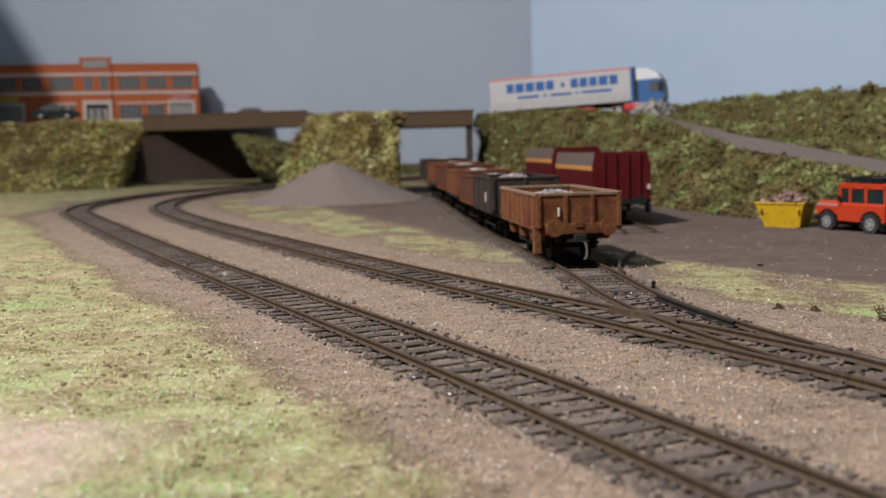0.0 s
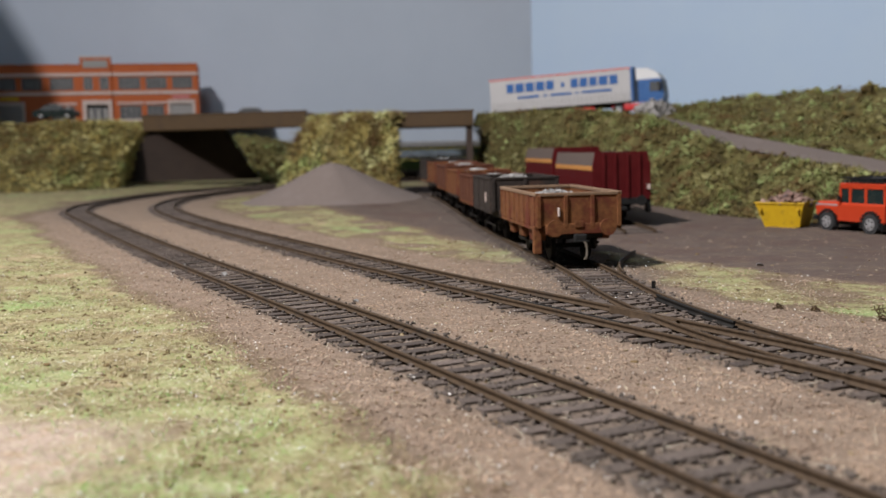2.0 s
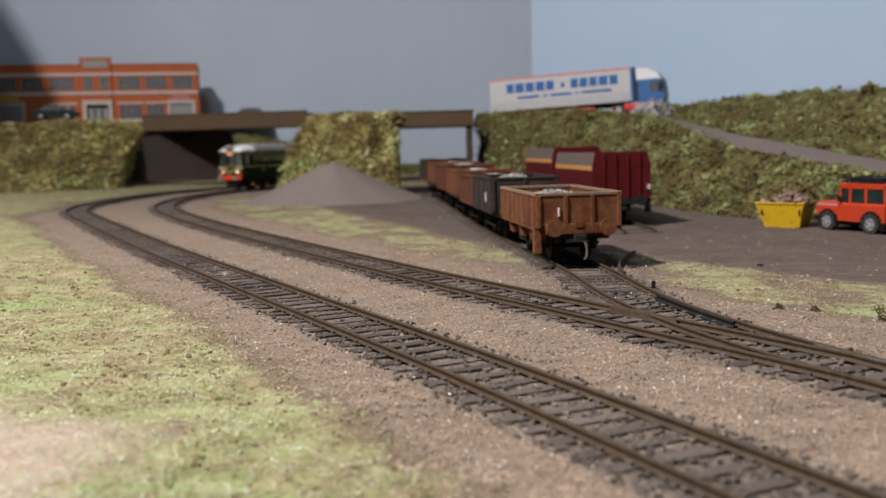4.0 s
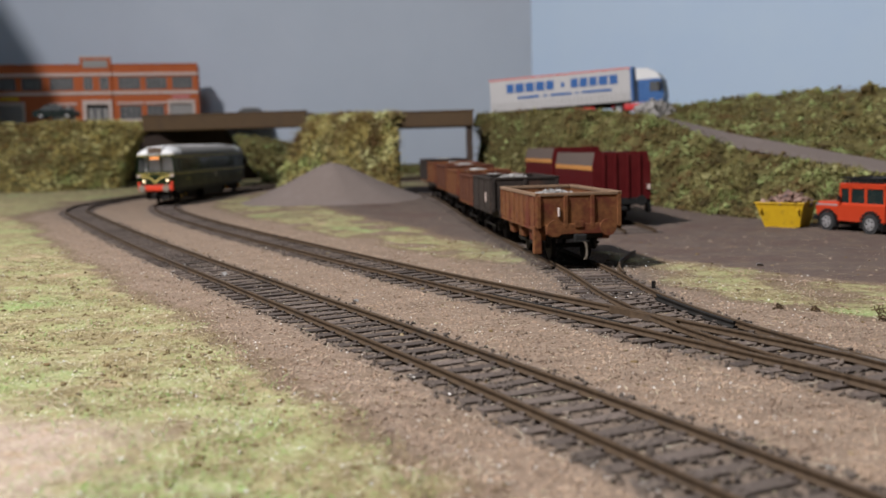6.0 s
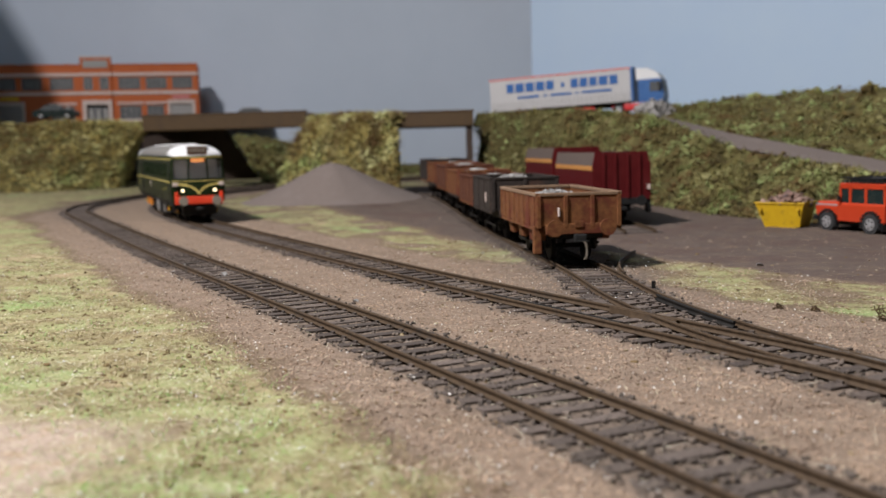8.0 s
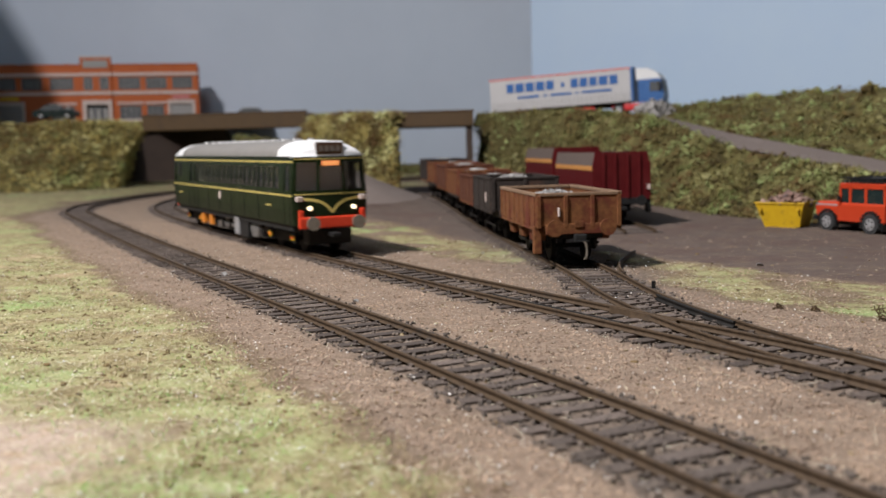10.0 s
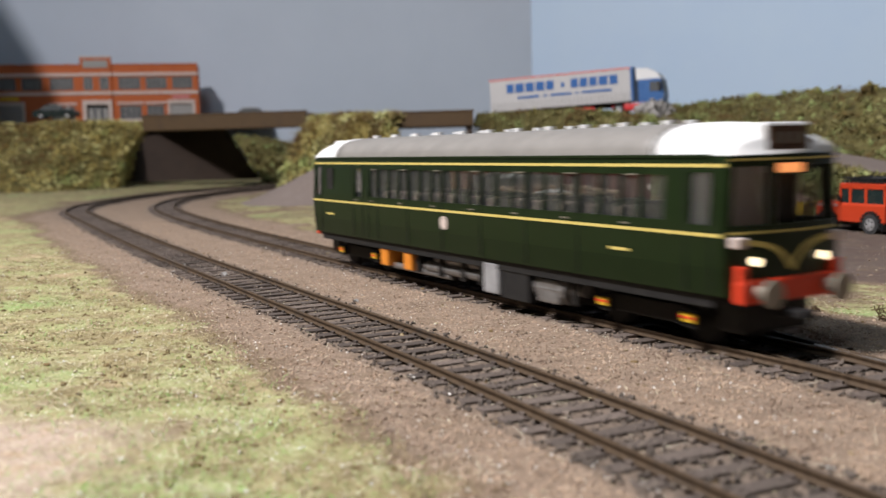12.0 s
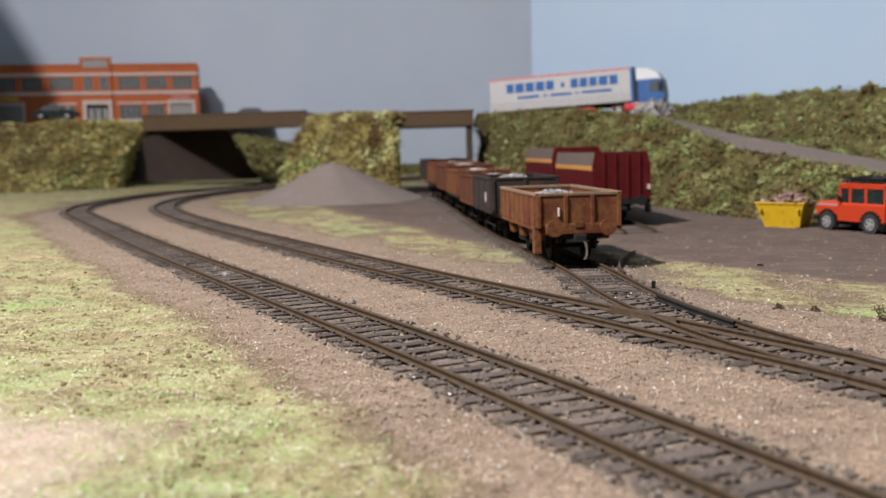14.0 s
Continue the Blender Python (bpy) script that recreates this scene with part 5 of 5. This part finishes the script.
    for y in np.arange(-22, 5, 3.0):
        box(rack, -10.6, 10.6, y - 0.4, y + 0.4, 27.6, 28.3)
        for sg in (-1, 1):
            box(rack, sg * 10.8 - 0.35, sg * 10.8 + 0.35, y - 0.35, y + 0.35, 27, 30)
    part("roof_rack", rack, M_BLACK, c, "black tubular roof rack")
    part("rack_load", B(-9.5, 9.5, -20, 2, 28.2, 29.6, bev=0.5), M_BLACK, c)
    part("bumper", B(-11, 11, 24.6, 27, 6.0, 8.6, bev=0.4), M_BLACK, c)
    part("grille", B(-5.5, 5.5, 24.8, 25.5, 8.6, 14.6), M_BLACK, c)
    part("chassis", B(-8, 8, -24, 24, 3.8, 6.6), M_BLACK, c)
    for sg in (-1, 1):
        part("tail_lamp", C((sg * 10.4, -25.8, 12.0), 0.8, 0.6, "y", 10), M_RED, c)
        part("mud_flap", B(sg * 10.6 - 1.8, sg * 10.6 + 1.8, -24.2, -23.6, 2.0, 6.5), M_BLACK, c)
    return c


offroader(mm(232, 538, -3.0, 22))


# ---- lorry on the bridge road ----
def lorry(m):
    """Nose towards +x, near side -y."""
    t = thing("articulated_lorry", "white curtain-sided articulated lorry with blue and white cab", "lorry", m)
    tr = part("trailer_body", B(-84, 76, -16, 16, 14.5, 49, bev=0.5), M_CURTAIN, t, "off-white curtain-sided trailer body")
    part("top_rail", B(-84.4, 76.4, -16.4, 16.4, 48.2, 50.2, bev=0.3), M_PINK, tr, "faded red top rail")
    part("front_post", B(74, 77, -16.6, 16.6, 14.5, 50.4, bev=0.4), M_CABBLUE, tr)
    bm = bmesh.new()
    for x in np.arange(-80, 74, 4.6):
        box(bm, x - 0.5, x + 0.5, -16.5, -16.2, 15.5, 24)
    part("curtain_straps", bm, M_SHUTTER, tr)
    letters = bmesh.new()
    x = -64.0
    for w, gap in ((8, 2.2), (9.6, 2.2), (9.6, 2.2), (9.6, 2.2), (8.6, 8), (4, 7), (8, 2.2), (8.2, 2.2), (8.2, 2.2), (9.4, 2.2), (8.6, 0)):
        h0, h1 = (33.8, 43.6) if w > 4.5 else (35.5, 40.5)
        box(letters, x, x + w, -16.55, -16.2, h0, h1, bev=0.15)
        x += w + gap
    part("lettering", letters, M_BLUE, tr, "bold blue blocks of lettering")
    bm = bmesh.new()
    for x0, x1 in ((-52, -27), (-22, -18), (-14, 10), (14, 17), (21, 54)):
        box(bm, x0, x1, -16.5, -16.2, 26.8, 29.4)
    part("small_lettering", bm, M_CABBLUE, tr, "thin grey-blue line of small lettering")
    part("chassis", B(-80, 70, -9, 9, 9.5, 14.5), M_BLACK, t)
    part("side_guard", B(-30, 34, -15, -14, 6.5, 11.5), M_TRUCKRED, t)
    for x in (-66, -54, -42, 60, 96):
        for sg in (-1, 1):
            wheel = part("wheel", C((x, sg * 13, 6.2), 6.2, 4.6, "y", 22), M_TYRE, t)
            part("rim", C((x, sg * 15.2, 6.2), 3.3, 0.6, "y", 16), M_RIM, wheel)
    part("fifth_wheel_frame", B(52, 104, -10, 10, 8, 12), M_TRUCKRED, t, "red tractor chassis")
    part("side_tank", B(66, 88, -16, -10, 5, 12, bev=0.8), M_TRUCKRED, t)
    cab = part("cab", prism([(82, 9), (107, 9), (108, 20), (105.5, 36), (82, 36)], -15.5, 15.5), M_CABBLUE, t, "blue lorry cab")
    part("cab_roof", prism([(80, 36), (105.8, 36), (102, 42), (92, 47.5), (80, 48.5)], -15.3, 15.3), M_WHITE, cab, "white wind deflector roof")
    part("windscreen", prism([(107.6, 22), (108.2, 22), (106.2, 34), (105.6, 34)], -14, 14), M_DARKPANE, cab)
    for sg in (-1, 1):
        part("door_window", B(94, 104, sg * 15.6 - 0.15, sg * 15.6 + 0.15, 23, 33), M_DARKPANE, cab)
        part("mirror", B(104, 106, sg * 18 - 1.2, sg * 18 + 1.2, 24, 32, bev=0.4), M_BLACK, cab)
    part("bumper", B(106, 110, -15.5, 15.5, 4, 11, bev=0.8), M_WHITE, cab)
    return t


lorry(mm(142, 1094, 76, -23, 0, -2.2))


def clump_thing(name, label, x, y, z, radius, count, material, size, seed, category="bush"):
    r = np.random.default_rng(seed)
    d = r.normal(size=(count, 3))
    d /= np.linalg.norm(d, axis=1)[:, None]
    k = radius * (0.35 + 0.65 * r.random((count, 1)) ** 0.5)
    p = d * k * np.array([1.25, 1.0, 0.8])
    p[:, 2] = np.abs(p[:, 2]) * 1.3
    s = size * (0.5 + r.random((count, 1)))
    return tagged(scatter(name, np.hstack([p + np.array([x, y, z]), s]), material, r, 0.6, 0.9), label, category)


clump_thing("lichen_bush", "dry grey lichen bush beside the road", 213, 985, 73, 17, 260, M_LICHEN, 2.4, 11)
for i, (x, y, z, rad) in enumerate(((330, 870, 86, 5), (352, 810, 86, 5), (300, 940, 87, 5), (268, 1010, 84, 5), (395, 780, 84, 5))):
    clump_thing("bank_bush", "small dark olive bush on the bank top", x, y, z, rad, 90, M_BUSH, 2.0, 20 + i)


# ---- parked cars by the works ----
def saloon(m, label, paint):
    c = thing("parked_car", label, "car", m)
    part("body", prism([(-29, 3), (29, 3), (30, 8), (28, 11.5), (15, 12.5), (-24, 12.8), (-29.5, 11), (-30, 7)], -11, 11), paint, c)
    part("cabin", prism([(-22, 12.5), (14, 12.5), (5, 18.6), (-12, 18.8)], -9.6, 9.6), M_DARKPANE, c, "dark glazed cabin")
    part("roof", prism([(-13, 18.4), (6, 18.2), (4, 19.4), (-11, 19.6)], -9.4, 9.4), paint, c)
    for x in (-18, 18):
        for sg in (-1, 1):
            wheel = part("wheel", C((x, sg * 9.8, 4.2), 4.2, 2.6, "y", 18), M_TYRE, c)
            part("rim", C((x, sg * 11.2, 4.2), 2.4, 0.4, "y", 14), M_RIM, wheel)
    part("headlamp", C((20, -11.1, 15), 1.6, 1.2, "y", 12), M_RIM, c)
    return c


saloon(mm(-541, 1402, 104, 3), "dark green parked saloon car outside the works", M_CAR)
saloon(mm(-246, 1316, 89.5, -6), "grey parked car on the bridge road", M_TANK)


# ---- the works: two storeys of orange brick ----
def works(m):
    b = thing("factory_building", "two-storey orange brick factory with cream bands", "building", m)
    # x from -205 to 205, front at y = 0
    W, H = 160.0, 101.0
    top = [(a, c, 62, 82) for a, c in ((-152, -124), (-115, -84), (-72, -36), (-19, -6), (6, 19), (34, 68), (77, 110), (119, 151))]
    low = [(a, c, 14, 36) for a, c in ((-72, -36), (34, 68), (77, 104))]
    doors = [(-152, -116, 0, 38), (114, 150, 0, 38), (-17, 17, 0, 38)]
    holes = top + low + doors
    xs = sorted({-W, W, *[h[0] for h in holes], *[h[1] for h in holes]})
    zs = sorted({0.0, H, *[h[2] for h in holes], *[h[3] for h in holes]})
    bm = bmesh.new()
    for a, c in zip(xs, xs[1:]):
        for d, e in zip(zs, zs[1:]):
            p = ((a + c) / 2, (d + e) / 2)
            if any(h[0] < p[0] < h[1] and h[2] < p[1] < h[3] for h in holes):
                continue
            bm.faces.new([bm.verts.new((x, 0, z)) for x, z in ((a, d), (c, d), (c, e), (a, e))])
    bmesh.ops.remove_doubles(bm, verts=bm.verts, dist=0.01)
    r = bmesh.ops.extrude_face_region(bm, geom=list(bm.faces))
    for v in r["geom"]:
        if isinstance(v, bmesh.types.BMVert):
            v.co.y += 3.0
    wall = part("front_wall", bm, M_BRICK, b)
    part("side_wall", B(W - 3, W, 3, 60, 0, H), M_BRICK, b)
    part("side_wall", B(-W, -W + 3, 3, 60, 0, H), M_BRICK, b)
    part("rear_wall", B(-W, W, 60, 63, 0, H), M_BRICK, b)
    part("roof", B(-W + 1, W - 1, 3, 60, H - 6, H - 4), M_SHUTTER, b, "flat grey roof")
    part("coping", B(-W - 1, W + 1, -1.5, 4.5, H, H + 2.4, bev=0.4), M_BRICK, b)
    tower = part("centre_bay", B(-24, 24, -5, 3, 44, H + 12), M_BRICK, b, "raised brick centre bay")
    part("centre_coping", B(-25, 25, -6.5, 4, H + 12, H + 14.5, bev=0.4), M_CREAM, tower)
    part("name_board", B(-19, 19, -6.0, -5, H - 4, H + 8), M_SHUTTER, tower, "blank pale grey name board")
    part("pier", B(-24, -20, -5, 3, 0, 44), M_BRICK, b)
    part("pier", B(20, 24, -5, 3, 0, 44), M_BRICK, b)
    for z0, z1 in ((84, 89), (54, 59)):
        for a, c in ((-W, -24), (24, W)):
            part("cream_band", B(a, c, -1.6, 0, z0, z1, bev=0.3), M_CREAM, wall)
        part("cream_band", B(-24.5, 24.5, -6.2, -5, z0, z1, bev=0.3), M_CREAM, tower)
    for a, c in ((-76, -32), (30, 71), (73, 108)):
        part("cream_band", B(a, c, -1.6, 0, 38, 41.5, bev=0.3), M_CREAM, wall)
        part("sill", B(a, c, -2.2, 0, 10.5, 14, bev=0.3), M_CREAM, wall)
    for a, c, d, e in top + low:
        y = -5.0 if -24 < a < 24 else 0.0
        w = part("window", B(a, c, y + 1.2 if y == 0 else -5.6, y + 1.8 if y == 0 else -5.1, d, e), M_DARKPANE, b)
        n = max(2, int((c - a) / 7))
        bars = bmesh.new()
        f = -5.9 if y else 0.4
        for i in range(n + 1):
            x = a + (c - a) * i / n
            box(bars, x - 0.45, x + 0.45, f, f + 0.8, d, e)
        for i in range(4):
            z = d + (e - d) * i / 3
            box(bars, a, c, f, f + 0.8, z - 0.4, z + 0.4)
        part("glazing_bars", bars, M_SHUTTER, w, "pale grey glazing bars")
    for a, c, d, e in doors[:2]:
        part("shutter_door", B(a, c, 1.5, 2.5, d, e), M_SHUTTER, b, "grey roller shutter door")
        fr = bmesh.new()
        box(fr, a - 4, a, -2.4, 0, 0, e + 5)
        box(fr, c, c + 4, -2.4, 0, 0, e + 5)
        box(fr, a - 4, c + 4, -2.6, 0, e, e + 6)
        part("door_surround", fr, M_CREAM, b)
        part("sign_board", B(a + 4, c - 4, -2.8, -2.0, e + 8, e + 14), M_PINK if a > 0 else M_AXLE, b, "small faded sign board")
    fr = bmesh.new()
    box(fr, -23, -17, -6.4, 0, 0, 43)
    box(fr, 17, 23, -6.4, 0, 0, 43)
    box(fr, -23, 23, -6.8, 0, 38, 45)
    part("entrance_surround", fr, M_CREAM, b, "cream entrance surround")
    ent = part("entrance", B(-17, 17, 1.4, 2.2, 0, 38), M_DARKPANE, b)
    for x in (-11, 0, 11):
        part("door_leaf", B(x - 3.4, x + 3.4, 0.5, 1.4, 0, 32), M_SHUTTER, ent)
    return b


works(mm(-556, 1618, 96, 11))


# ---- small ground clutter ----
def post(x, y):
    p = thing("track_post", "short dark marker post beside the siding", "post", mm(x, y, -2.8))
    part("stem", B(-0.7, 0.7, -0.5, 0.5, 0, 3.4, bev=0.2), M_CHASSIS, p)
    part("foot", B(-2.0, 2.0, -1.6, 1.6, 0, 0.8, bev=0.2), M_CHASSIS, p)


post(73, 339)


def twig(x, y, seed):
    r = random.Random(seed)
    bm = bmesh.new()
    for _ in range(9):
        a, b, c, d = r.uniform(-2.5, 2.5), r.uniform(-1.5, 1.5), r.uniform(-2.5, 2.5), r.uniform(-1.5, 1.5)
        n, h0, h1, w = 14, r.uniform(0.1, 0.6), r.uniform(0.2, 2.4), r.uniform(0.07, 0.15)
        for k in range(n):
            q = k / (n - 1)
            x2, y2, z2 = a + (c - a) * q + r.uniform(-0.15, 0.15), b + (d - b) * q, h0 + (h1 - h0) * q
            box(bm, x2 - w * 1.6, x2 + w * 1.6, y2 - w, y2 + w, z2 - w, z2 + w)
    o = part("twig", bm, M_WOOD, None)
    o.matrix_basis = mm(x, y, level(x, y), r.uniform(0, 180))
    tagged(o, "dark broken twig lying on the turf", "twig", "twigs beside the siding")


for i, (x, y) in enumerate(((100, 291), (110, 288), (127, 283), (121, 268))):
    twig(x, y, i)


def chip(x, y, size, material, seed):
    r = np.random.default_rng(seed)
    o = scatter("stone_chip", [(0, 0, size * 0.4, size)], material, r, 0.5, 0.6)
    o.matrix_basis = mm(x, y, level(x, y))
    tagged(o, "single pale stone chip on the ballast", "stone", "loose stone chips")


for i, (x, y, s) in enumerate(((-91, 407, 1.5), (-118, 445, 1.0), (19, 470, 1.0), (128, 395, 1.6), (-30, 330, 0.9), (75, 232, 1.1))):
    chip(x, y, s, M_LOAD, i)


# ---- what moves ----
RUN = [(0.0, 2150.0), (0.8, 2052.0), (2.8, 1805.0), (3.2, 1756.0), (5.3, 1487.0), (6.3, 1369.0), (7.3, 1253.0), (8.2, 1133.0), (10.3, 871.0), (11.0, 779.0), (11.5, 710.0), (12.0, 640.0), (12.5, 566.0),
       (13.0, 492.0), (13.5, 419.0), (14.0, 342.0)]
SHORT = 0.965


def run(t):
    """Way of the railcar's front along its track, with an even change of pace."""
    ts, ss = [r[0] for r in RUN], [r[1] for r in RUN]
    slopes = np.gradient(np.array(ss), np.array(ts))
    i = min(max(0, int(np.searchsorted(ts, t, "right")) - 1), len(ts) - 2)
    h = ts[i + 1] - ts[i]
    u = (t - ts[i]) / h
    return ((2 * u ** 3 - 3 * u * u + 1) * ss[i] + (u ** 3 - 2 * u * u + u) * h * slopes[i]
            + (-2 * u ** 3 + 3 * u * u) * ss[i + 1] + (u ** 3 - u * u) * h * slopes[i + 1])


def motions():
    body, bogies = [], [[], []]
    for k in range(57):
        t = 14.0 * k / 56
        s = run(t)
        fx, fy, fh = at(SECOND, s + SHORT * (CAR - 222.0))
        rx, ry, rh = at(SECOND, s + SHORT * (CAR - 39.0))
        turn = math.atan2(fy - ry, fx - rx)
        ux, uy = math.cos(turn), math.sin(turn)
        zf, zr = rise(fx, fy), rise(rx, ry)
        tilt = (zr - zf) / (SHORT * 183.0)
        body.append((t, mm(rx - SHORT * 39.0 * ux, ry - SHORT * 39.0 * uy, zr + SHORT * 39.0 * tilt, math.degrees(turn), 0, math.degrees(tilt))))
        for rows, at_s, h in ((bogies[0], 39.0, rh), (bogies[1], 222.0, fh)):
            yaw = (math.degrees(h + math.pi - turn) + 180) % 360 - 180
            rows.append((t, mm(at_s, 0, 0, yaw)))
    CARBODY.scale = (SHORT, 1, 1)
    walk(CARBODY, body)
    for b, rows in zip(BOGIES, bogies):
        walk(b, rows)
        for w in [c for c in b.children if c.name.startswith("wheelset")]:
            x = w.matrix_basis.translation.x
            n = 280
            walk(w, [(14.0 * i / n, Matrix.Translation((x, 0, 6.1 * MM)) @ Matrix.Rotation((run(0) - run(14.0 * i / n)) / 6.1, 4, "Y")) for i in range(n + 1)])


motions()
